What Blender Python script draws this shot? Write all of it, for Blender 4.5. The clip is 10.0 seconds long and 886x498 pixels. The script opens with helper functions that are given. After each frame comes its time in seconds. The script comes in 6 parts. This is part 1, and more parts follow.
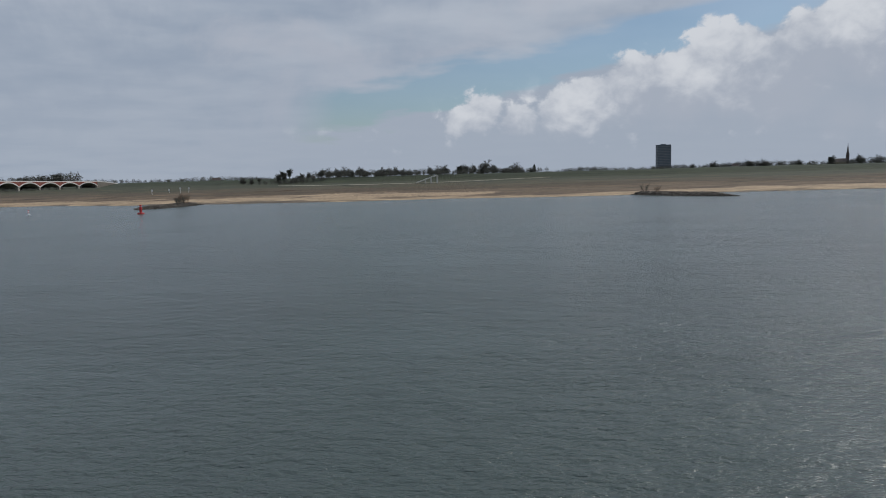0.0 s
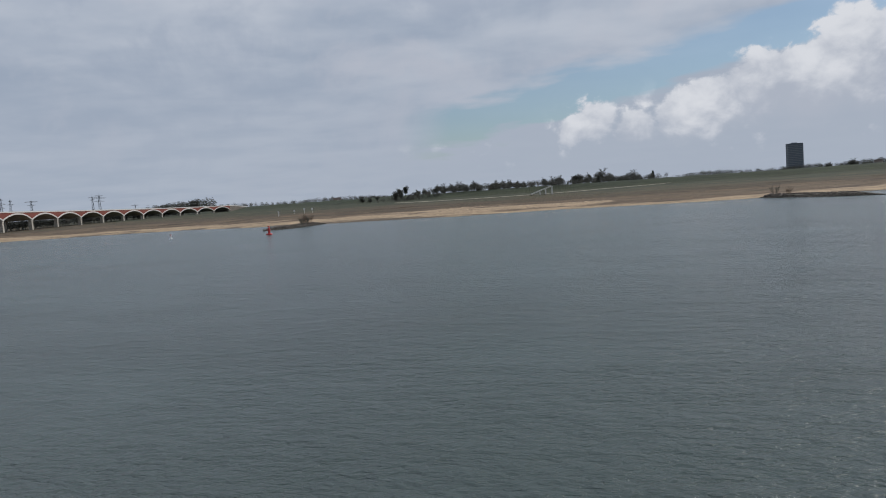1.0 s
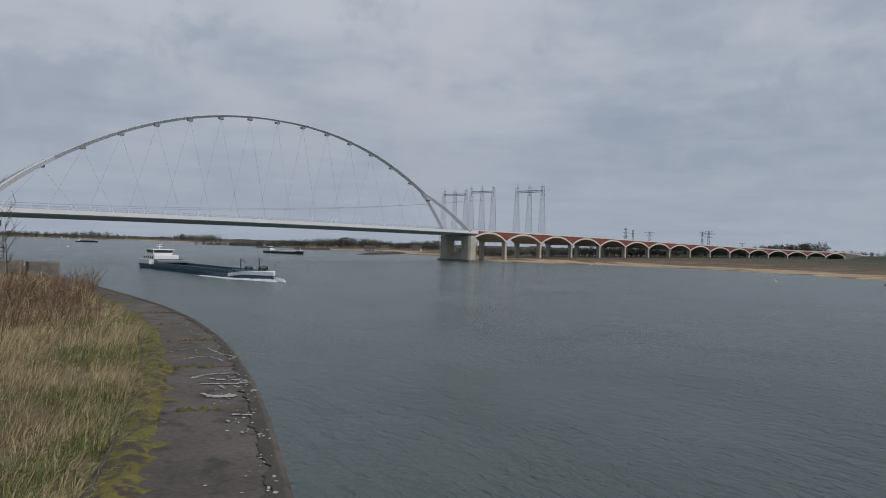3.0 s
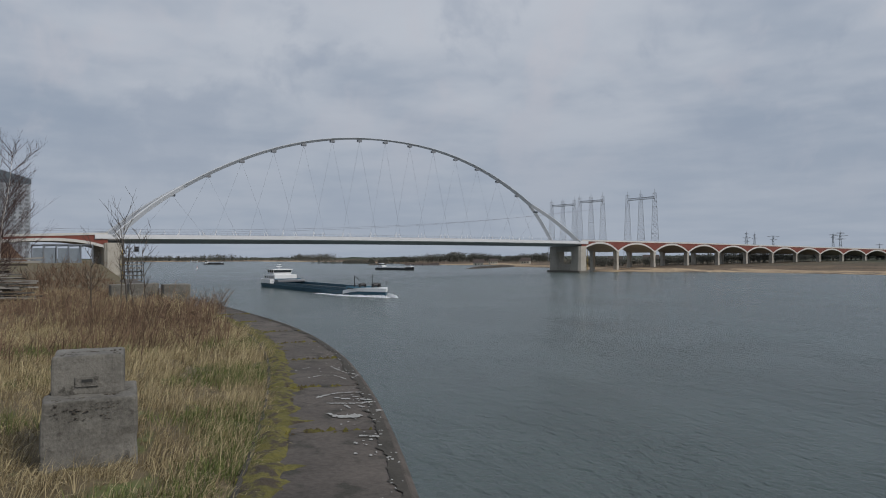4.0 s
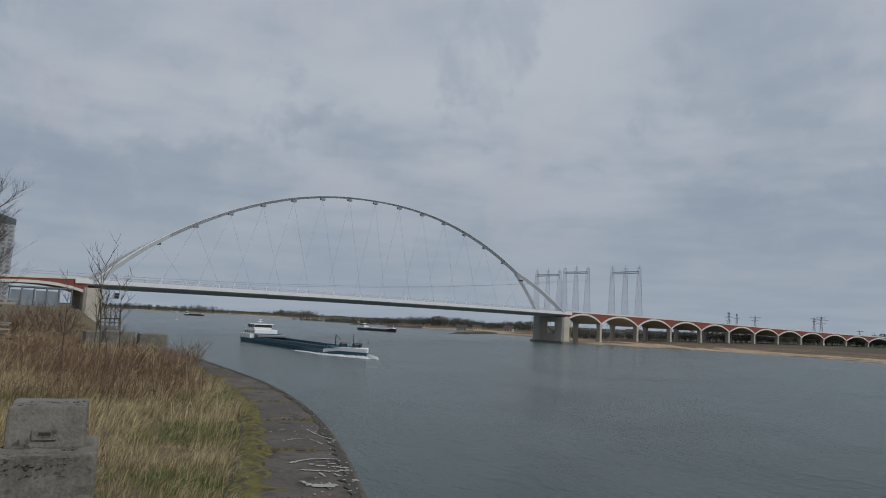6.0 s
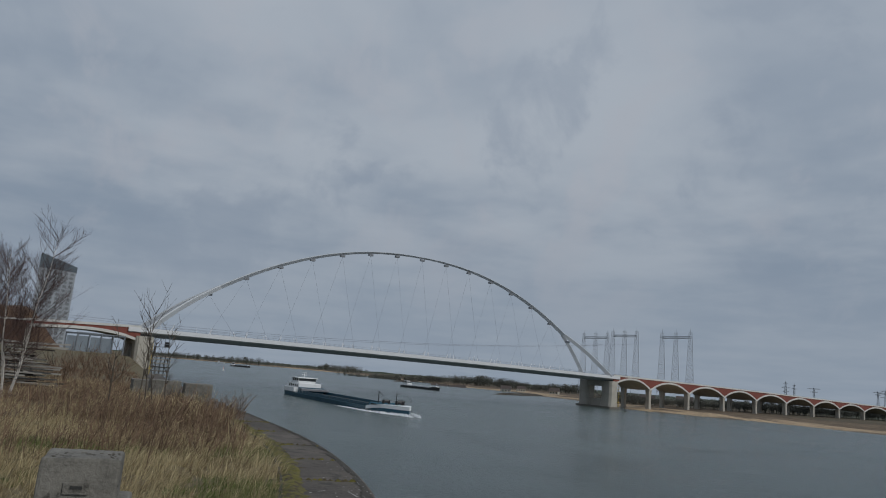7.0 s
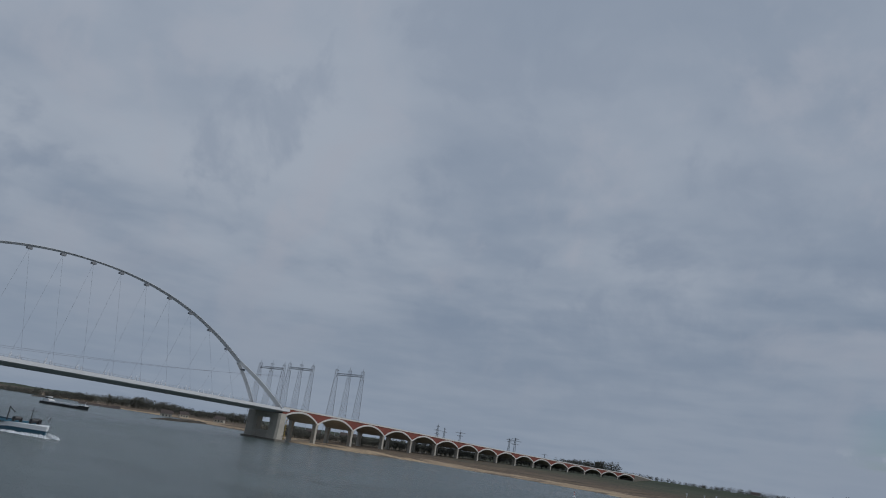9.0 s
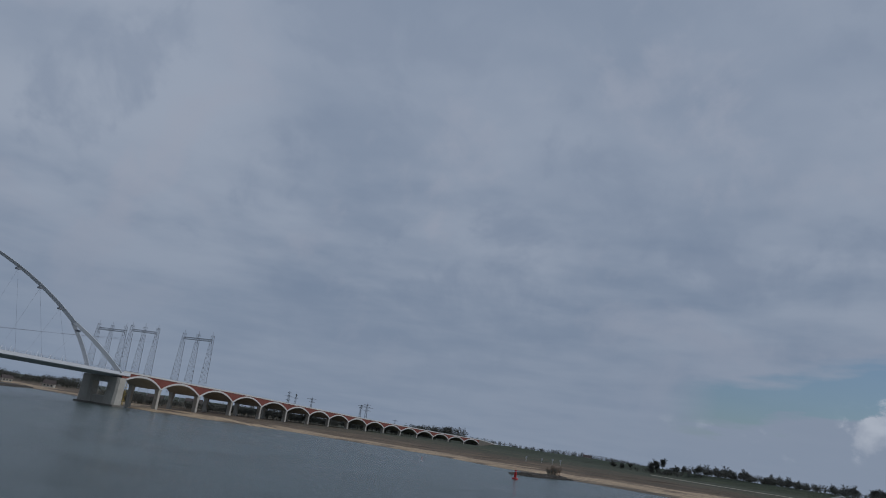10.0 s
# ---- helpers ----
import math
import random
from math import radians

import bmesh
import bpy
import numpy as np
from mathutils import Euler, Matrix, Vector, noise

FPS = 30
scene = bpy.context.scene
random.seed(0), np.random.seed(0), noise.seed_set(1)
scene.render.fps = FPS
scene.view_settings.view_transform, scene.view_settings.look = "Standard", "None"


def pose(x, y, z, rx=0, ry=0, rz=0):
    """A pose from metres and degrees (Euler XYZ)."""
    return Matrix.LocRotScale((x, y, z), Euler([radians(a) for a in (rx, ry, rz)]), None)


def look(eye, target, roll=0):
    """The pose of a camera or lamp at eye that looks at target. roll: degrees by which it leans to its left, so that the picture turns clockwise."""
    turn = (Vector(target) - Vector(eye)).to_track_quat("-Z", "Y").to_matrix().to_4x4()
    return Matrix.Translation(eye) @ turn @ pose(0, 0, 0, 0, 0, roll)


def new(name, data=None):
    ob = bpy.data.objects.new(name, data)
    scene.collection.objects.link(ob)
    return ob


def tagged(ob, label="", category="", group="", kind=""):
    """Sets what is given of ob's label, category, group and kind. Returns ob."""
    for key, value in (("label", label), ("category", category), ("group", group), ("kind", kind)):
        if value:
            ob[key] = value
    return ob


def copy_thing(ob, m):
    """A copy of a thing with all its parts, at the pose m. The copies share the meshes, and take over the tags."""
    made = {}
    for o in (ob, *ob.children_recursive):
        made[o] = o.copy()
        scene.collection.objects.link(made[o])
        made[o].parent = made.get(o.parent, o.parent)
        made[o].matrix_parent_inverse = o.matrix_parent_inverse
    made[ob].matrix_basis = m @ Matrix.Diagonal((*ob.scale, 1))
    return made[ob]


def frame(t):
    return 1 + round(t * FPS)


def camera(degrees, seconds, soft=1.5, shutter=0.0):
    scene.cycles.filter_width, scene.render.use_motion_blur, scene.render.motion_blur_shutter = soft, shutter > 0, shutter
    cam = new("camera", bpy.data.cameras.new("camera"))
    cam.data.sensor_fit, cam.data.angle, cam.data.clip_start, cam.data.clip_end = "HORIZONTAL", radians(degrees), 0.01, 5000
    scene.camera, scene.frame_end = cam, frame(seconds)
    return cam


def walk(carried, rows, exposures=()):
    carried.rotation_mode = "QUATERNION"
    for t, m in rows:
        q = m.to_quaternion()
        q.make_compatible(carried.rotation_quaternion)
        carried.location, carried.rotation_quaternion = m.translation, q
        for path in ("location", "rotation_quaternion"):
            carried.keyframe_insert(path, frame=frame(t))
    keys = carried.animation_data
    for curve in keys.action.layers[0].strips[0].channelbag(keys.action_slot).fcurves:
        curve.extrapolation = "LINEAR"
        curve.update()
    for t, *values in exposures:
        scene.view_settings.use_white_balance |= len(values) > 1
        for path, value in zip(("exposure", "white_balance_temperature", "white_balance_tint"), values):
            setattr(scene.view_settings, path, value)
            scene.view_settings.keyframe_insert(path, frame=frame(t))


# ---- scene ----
cam = camera(64.05, 10.0, soft=1.0)
PATH = [
    (0.0, pose(1.00, -0.10, 10.6, 84.04, 1.51, -0.00)),
    (0.5, pose(0.96, -0.08, 10.6, 82.40, 4.10, 3.23)),
    (1.0, pose(0.92, -0.07, 10.6, 85.52, 3.92, 9.17)),
    (1.5, pose(0.80, -0.05, 10.6, 87.55, 2.10, 11.13)),
    (2.0, pose(0.72, -0.04, 10.6, 88.83, 1.36, 25.26)),
    (2.5, pose(0.60, -0.02, 10.6, 88.44, 2.08, 35.91)),
    (3.0, pose(0.36, -0.01, 10.6, 89.66, -1.57, 55.50)),
    (3.2, pose(0.30, 0.00, 10.6, 89.62, 0.04, 62.96)),
    (4.3, pose(0.00, 0.02, 10.6, 90.66, 0.26, 64.28)),
    (4.5, pose(0.00, 0.03, 10.6, 89.63, 1.47, 61.56)),
    (5.0, pose(0.00, 0.04, 10.6, 91.94, -0.00, 61.53)),
    (5.2, pose(0.00, 0.04, 10.6, 92.69, -0.36, 60.96)),
    (6.3, pose(-0.31, 0.07, 10.6, 97.07, -3.84, 63.62)),
    (6.5, pose(-0.37, 0.08, 10.6, 97.95, -4.37, 63.88)),
    (7.0, pose(-0.54, 0.13, 10.6, 100.27, -4.76, 66.41)),
    (7.5, pose(-0.72, 0.18, 10.6, 97.18, -6.67, 71.05)),
    (8.0, pose(-0.95, 0.20, 10.6, 97.56, -8.64, 61.99)),
    (8.5, pose(-1.02, 0.20, 10.6, 104.68, -10.91, 51.90)),
    (9.0, pose(-1.10, 0.20, 10.6, 105.75, -8.34, 40.40)),
    (9.5, pose(-1.12, 0.20, 10.6, 106.12, -9.08, 29.56)),
    (10.0, pose(-1.15, 0.20, 10.6, 104.87, -8.18, 28.67)),
]
walk(cam, PATH, exposures=[(0.0, 0.20, 6330, 10), (0.8, 0.34, 6380, 11), (1.6, 0.34, 6450, 11), (2.5, 0.20, 6450, 11), (4.5, 0.20, 6430, 10), (6.5, 0.0, 6330, 8), (7.5, -0.20, 6170, 7), (8.0, -0.10, 6190, 8), (8.5, -0.20, 6130, 8), (9.0, -0.25, 6050, 9), (10.0, -0.37, 5800, 10)])


# ---- world, sun ----
SUN_EL, SUN_AZ = 40.0, -60.0  # degrees; azimuth counted left of +y


def build_world():
    w = bpy.data.worlds.new("sky")
    scene.world = w
    w.use_nodes = True
    nt = w.node_tree
    nt.nodes.clear()
    N, L = nt.nodes.new, nt.links.new

    def math_node(op, a, b=None, c=None):
        n = N("ShaderNodeMath")
        n.operation = op
        for i, v in enumerate((a, b, c)):
            if v is None:
                continue
            if isinstance(v, (int, float)):
                n.inputs[i].default_value = v
            else:
                L(v, n.inputs[i])
        return n.outputs[0]

    def smooth(v, lo, hi):
        n = N("ShaderNodeMapRange")
        n.interpolation_type = "SMOOTHSTEP"
        L(v, n.inputs[0])
        n.inputs[1].default_value, n.inputs[2].default_value = lo, hi
        return n.outputs[0]

    def mix(f, a, b):
        n = N("ShaderNodeMix")
        n.data_type = "RGBA"
        L(f, n.inputs[0])
        for i, v in ((6, a), (7, b)):
            if isinstance(v, tuple):
                n.inputs[i].default_value = (*v, 1)
            else:
                L(v, n.inputs[i])
        return n.outputs[2]

    def noise_node(vec, scale, detail, rough, dist=0.0):
        n = N("ShaderNodeTexNoise")
        L(vec, n.inputs["Vector"])
        n.inputs["Scale"].default_value, n.inputs["Detail"].default_value = scale, detail
        n.inputs["Roughness"].default_value, n.inputs["Distortion"].default_value = rough, dist
        return n.outputs[0]

    co = N("ShaderNodeTexCoord").outputs["Generated"]
    sep = N("ShaderNodeSeparateXYZ")
    L(co, sep.inputs[0])
    x, y, z = sep.outputs
    el = math_node("MULTIPLY", math_node("ARCSINE", z), 57.2958)
    az = math_node("MULTIPLY", math_node("ARCTAN2", math_node("MULTIPLY", x, -1), y), 57.2958)
    # a flat layer of cloud seen in perspective
    zz = math_node("MAXIMUM", math_node("ADD", z, 0.10), 0.02)
    comb = N("ShaderNodeCombineXYZ")
    L(math_node("DIVIDE", x, zz), comb.inputs[0])
    L(math_node("DIVIDE", y, zz), comb.inputs[1])
    flat = comb.outputs[0]
    big = noise_node(flat, 0.42, 4, 0.5, 0.15)
    fine = noise_node(flat, 1.5, 4, 0.5, 0.1)
    layer = math_node("ADD", math_node("MULTIPLY", big, 0.5), math_node("MULTIPLY", fine, 0.5))
    grey = mix(smooth(layer, 0.35, 0.64), CLOUD_DARK, CLOUD_LIGHT)
    blot = noise_node(co, 6.5, 5, 0.58, 0.3)
    grey = mix(math_node("MULTIPLY", smooth(blot, 0.50, 0.68), 0.55), grey, (0.42, 0.425, 0.465))
    grey = mix(math_node("MULTIPLY", smooth(blot, 0.48, 0.33), 0.50), grey, (0.225, 0.27, 0.345))
    # brighter high up, paler towards the horizon
    grey = mix(math_node("MULTIPLY", smooth(el, 10, 30), 0.38), grey, (0.425, 0.455, 0.51))
    grey = mix(math_node("MULTIPLY", smooth(el, 17, 2), 0.8), grey, CLOUD_HORIZON)
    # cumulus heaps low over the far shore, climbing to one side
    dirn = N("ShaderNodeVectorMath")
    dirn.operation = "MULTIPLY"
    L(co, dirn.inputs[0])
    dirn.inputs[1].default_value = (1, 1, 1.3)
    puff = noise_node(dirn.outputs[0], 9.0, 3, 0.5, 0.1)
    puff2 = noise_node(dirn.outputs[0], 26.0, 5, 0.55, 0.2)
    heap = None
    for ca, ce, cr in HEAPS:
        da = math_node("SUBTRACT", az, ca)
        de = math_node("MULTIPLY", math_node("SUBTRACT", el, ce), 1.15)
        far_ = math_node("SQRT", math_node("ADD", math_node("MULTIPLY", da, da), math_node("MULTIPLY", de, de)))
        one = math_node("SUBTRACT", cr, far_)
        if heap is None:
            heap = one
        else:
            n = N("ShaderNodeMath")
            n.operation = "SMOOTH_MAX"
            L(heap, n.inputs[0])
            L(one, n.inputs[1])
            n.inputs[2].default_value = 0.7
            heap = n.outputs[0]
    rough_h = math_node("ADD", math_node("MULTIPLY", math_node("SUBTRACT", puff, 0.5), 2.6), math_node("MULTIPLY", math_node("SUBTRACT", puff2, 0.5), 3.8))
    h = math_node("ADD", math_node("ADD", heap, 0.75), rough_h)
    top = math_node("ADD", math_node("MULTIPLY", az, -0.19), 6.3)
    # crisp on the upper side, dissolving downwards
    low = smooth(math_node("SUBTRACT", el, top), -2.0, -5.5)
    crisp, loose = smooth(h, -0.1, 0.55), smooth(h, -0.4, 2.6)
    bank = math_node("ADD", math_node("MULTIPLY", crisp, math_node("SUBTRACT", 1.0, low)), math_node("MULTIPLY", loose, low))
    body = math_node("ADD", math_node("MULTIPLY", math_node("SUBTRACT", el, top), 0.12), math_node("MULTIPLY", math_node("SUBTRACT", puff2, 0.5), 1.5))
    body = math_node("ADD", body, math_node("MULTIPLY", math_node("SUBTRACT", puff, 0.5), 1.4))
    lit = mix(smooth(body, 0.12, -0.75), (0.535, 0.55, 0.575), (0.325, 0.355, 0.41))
    # low haze and small far heaps under the bank
    under = math_node("MULTIPLY", smooth(math_node("SUBTRACT", el, top), 0.5, -1.2), math_node("MULTIPLY", smooth(az, 24, 6), smooth(az, -75, -48)))
    grey = mix(math_node("MULTIPLY", under, 0.75), grey, (0.305, 0.342, 0.40))
    small = math_node("MULTIPLY", smooth(math_node("ADD", math_node("MULTIPLY", puff, 0.4), math_node("MULTIPLY", puff2, 0.6)), 0.53, 0.66), under)
    grey = mix(math_node("MULTIPLY", small, math_node("MULTIPLY", smooth(el, 1.0, 3.0), 0.6)), grey, (0.47, 0.49, 0.53))
    sky = N("ShaderNodeTexSky")
    sky.sky_type = "NISHITA"
    sky.sun_disc = False
    sky.sun_elevation, sky.sun_rotation = radians(SUN_EL), radians(-SUN_AZ)
    # the blue gap above the bank
    ragged = math_node("ADD", math_node("SUBTRACT", el, top), math_node("MULTIPLY", math_node("SUBTRACT", fine, 0.5), 4.0))
    gap = math_node("MULTIPLY", smooth(ragged, 2.7, 1.3), smooth(ragged, -1.6, -0.4))
    gap = math_node("MULTIPLY", gap, math_node("MULTIPLY", smooth(az, 13, 6), smooth(az, -36, -20)))
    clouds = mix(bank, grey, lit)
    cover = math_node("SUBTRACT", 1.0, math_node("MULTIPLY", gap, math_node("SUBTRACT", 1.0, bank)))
    cover = math_node("MAXIMUM", cover, 0.25)
    b1, b2 = N("ShaderNodeBackground"), N("ShaderNodeBackground")
    tint = N("ShaderNodeMix")
    tint.data_type, tint.blend_type = "RGBA", "MULTIPLY"
    tint.inputs[0].default_value = 1
    L(sky.outputs[0], tint.inputs[6])
    tint.inputs[7].default_value = (0.86, 1.0, 1.08, 1)
    L(tint.outputs[2], b1.inputs[0])
    b1.inputs[1].default_value = 0.058
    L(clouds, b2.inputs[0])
    b2.inputs[1].default_value = 1.0
    m = N("ShaderNodeMixShader")
    L(cover, m.inputs[0])
    L(b1.outputs[0], m.inputs[1])
    L(b2.outputs[0], m.inputs[2])
    out = N("ShaderNodeOutputWorld")
    L(m.outputs[0], out.inputs[0])


CLOUD_DARK, CLOUD_LIGHT, CLOUD_HORIZON = (0.225, 0.275, 0.35), (0.41, 0.44, 0.488), (0.292, 0.333, 0.395)
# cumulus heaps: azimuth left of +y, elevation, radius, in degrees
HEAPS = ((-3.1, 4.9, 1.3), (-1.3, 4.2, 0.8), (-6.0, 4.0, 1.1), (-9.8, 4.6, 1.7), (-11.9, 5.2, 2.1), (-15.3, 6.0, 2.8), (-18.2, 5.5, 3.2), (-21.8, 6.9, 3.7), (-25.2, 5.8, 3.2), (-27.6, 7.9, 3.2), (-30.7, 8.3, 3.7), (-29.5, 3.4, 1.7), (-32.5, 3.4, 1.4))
build_world()
sun = new("sun", bpy.data.lights.new("sun", "SUN"))
sun.data.energy, sun.data.angle, sun.data.color = 1.7, radians(14), (1.0, 0.95, 0.88)
a, e = radians(SUN_AZ), radians(SUN_EL)
sun.matrix_world = look((0, 0, 200), (math.sin(a) * math.cos(e), -math.cos(a) * math.cos(e), 200 - math.sin(e)))


# ---- materials ----
def material(name, dark, light, scale=1.0, fine=9.0, rough=0.8, metal=0.0, bump=0.3, rand=0.0, stain=None, stain_at=0.62, depth=0.02):
    """Two scales of noise between two colours, relief from the finer one, optional stains, and variation from piece to piece."""
    m = bpy.data.materials.new(name)
    m.use_nodes = True
    nt = m.node_tree
    N, L = nt.nodes.new, nt.links.new
    p = nt.nodes["Principled BSDF"]
    co = N("ShaderNodeTexCoord").outputs["Object"]
    n1, n2 = N("ShaderNodeTexNoise"), N("ShaderNodeTexNoise")
    for n, s in ((n1, scale), (n2, scale * fine)):
        L(co, n.inputs["Vector"])
        n.inputs["Scale"].default_value, n.inputs["Detail"].default_value, n.inputs["Roughness"].default_value = s, 5, 0.6
    add = N("ShaderNodeMath")
    add.operation = "MULTIPLY_ADD"
    L(n1.outputs[0], add.inputs[0])
    add.inputs[1].default_value = 0.6
    sc = N("ShaderNodeMath")
    sc.operation = "MULTIPLY"
    L(n2.outputs[0], sc.inputs[0])
    sc.inputs[1].default_value = 0.4
    L(sc.outputs[0], add.inputs[2])
    val = add.outputs[0]
    if rand:
        info = N("ShaderNodeObjectInfo")
        geo = N("ShaderNodeNewGeometry")
        s = N("ShaderNodeMath")
        L(info.outputs["Random"], s.inputs[0])
        L(geo.outputs["Random Per Island"], s.inputs[1])
        fr = N("ShaderNodeMath")
        fr.operation = "FRACT"
        L(s.outputs[0], fr.inputs[0])
        k = N("ShaderNodeMath")
        k.operation = "MULTIPLY_ADD"
        L(fr.outputs[0], k.inputs[0])
        k.inputs[1].default_value, k.inputs[2].default_value = rand, -rand / 2
        t = N("ShaderNodeMath")
        L(val, t.inputs[0])
        L(k.outputs[0], t.inputs[1])
        val = t.outputs[0]
    ramp = N("ShaderNodeValToRGB")
    L(val, ramp.inputs[0])
    ramp.color_ramp.elements[0].position, ramp.color_ramp.elements[1].position = 0.3, 0.7
    ramp.color_ramp.elements[0].color, ramp.color_ramp.elements[1].color = (*dark, 1), (*light, 1)
    col = ramp.outputs[0]
    if stain:
        n3 = N("ShaderNodeTexNoise")
        L(co, n3.inputs["Vector"])
        n3.inputs["Scale"].default_value, n3.inputs["Detail"].default_value, n3.inputs["Roughness"].default_value = scale * 2.3, 7, 0.65
        mr = N("ShaderNodeMapRange")
        L(n3.outputs[0], mr.inputs[0])
        mr.inputs[1].default_value, mr.inputs[2].default_value = stain_at - 0.05, stain_at + 0.05
        mx = N("ShaderNodeMix")
        mx.data_type = "RGBA"
        L(mr.outputs[0], mx.inputs[0])
        L(col, mx.inputs[6])
        mx.inputs[7].default_value = (*stain, 1)
        col = mx.outputs[2]
    L(col, p.inputs["Base Color"])
    p.inputs["Roughness"].default_value, p.inputs["Metallic"].default_value = rough, metal
    if bump:
        b = N("ShaderNodeBump")
        b.inputs["Strength"].default_value, b.inputs["Distance"].default_value = bump, depth
        L(n2.outputs[0], b.inputs["Height"])
        L(b.outputs[0], p.inputs["Normal"])
    return m


def water_material():
    m = bpy.data.materials.new("river_water")
    m.use_nodes = True
    nt = m.node_tree
    N, L = nt.nodes.new, nt.links.new
    p = nt.nodes["Principled BSDF"]
    co = N("ShaderNodeTexCoord").outputs["Object"]
    heights = []
    for s, sx, sy, rot, det in ((0.020, 1.0, 1.5, 25, 3), (0.13, 1.0, 1.7, 30, 4), (0.50, 1.0, 1.9, 18, 5), (1.8, 1.0, 1.6, 35, 4), (0.045, 1.0, 1.4, 40, 4)):
        mp = N("ShaderNodeMapping")
        L(co, mp.inputs[0])
        mp.inputs["Scale"].default_value, mp.inputs["Rotation"].default_value = (sx, sy, 1), (0, 0, radians(rot))
        n = N("ShaderNodeTexNoise")
        L(mp.outputs[0], n.inputs["Vector"])
        n.inputs["Scale"].default_value, n.inputs["Detail"].default_value, n.inputs["Roughness"].default_value = s, det, 0.62
        heights.append(n.outputs[0])
    # gusts: wavelets stand higher in some streaks than in others
    gust = N("ShaderNodeMapRange")
    L(heights[4], gust.inputs[0])
    gust.inputs[1].default_value, gust.inputs[2].default_value = 0.36, 0.64
    gust.inputs[3].default_value, gust.inputs[4].default_value = 0.60, 1.0
    prev = None
    for hgt, dist in zip(heights[1:4], (0.85, 0.62, 0.24)):
        b = N("ShaderNodeBump")
        b.inputs["Distance"].default_value = dist
        L(gust.outputs[0], b.inputs["Strength"])
        L(hgt, b.inputs["Height"])
        if prev:
            L(prev, b.inputs["Normal"])
        prev = b.outputs[0]
    L(prev, p.inputs["Normal"])
    ramp = N("ShaderNodeValToRGB")
    L(heights[0], ramp.inputs[0])
    ramp.color_ramp.elements[0].position, ramp.color_ramp.elements[1].position = 0.35, 0.7
    ramp.color_ramp.elements[0].color, ramp.color_ramp.elements[1].color = (0.046, 0.067, 0.061, 1), (0.070, 0.097, 0.093, 1)
    L(ramp.outputs[0], p.inputs["Base Color"])
    rr = N("ShaderNodeMapRange")
    L(heights[0], rr.inputs[0])
    rr.inputs[1].default_value, rr.inputs[2].default_value = 0.3, 0.7
    rr.inputs[3].default_value, rr.inputs[4].default_value = 0.16, 0.26
    L(rr.outputs[0], p.inputs["Roughness"])
    p.inputs["IOR"].default_value = 1.40
    return m


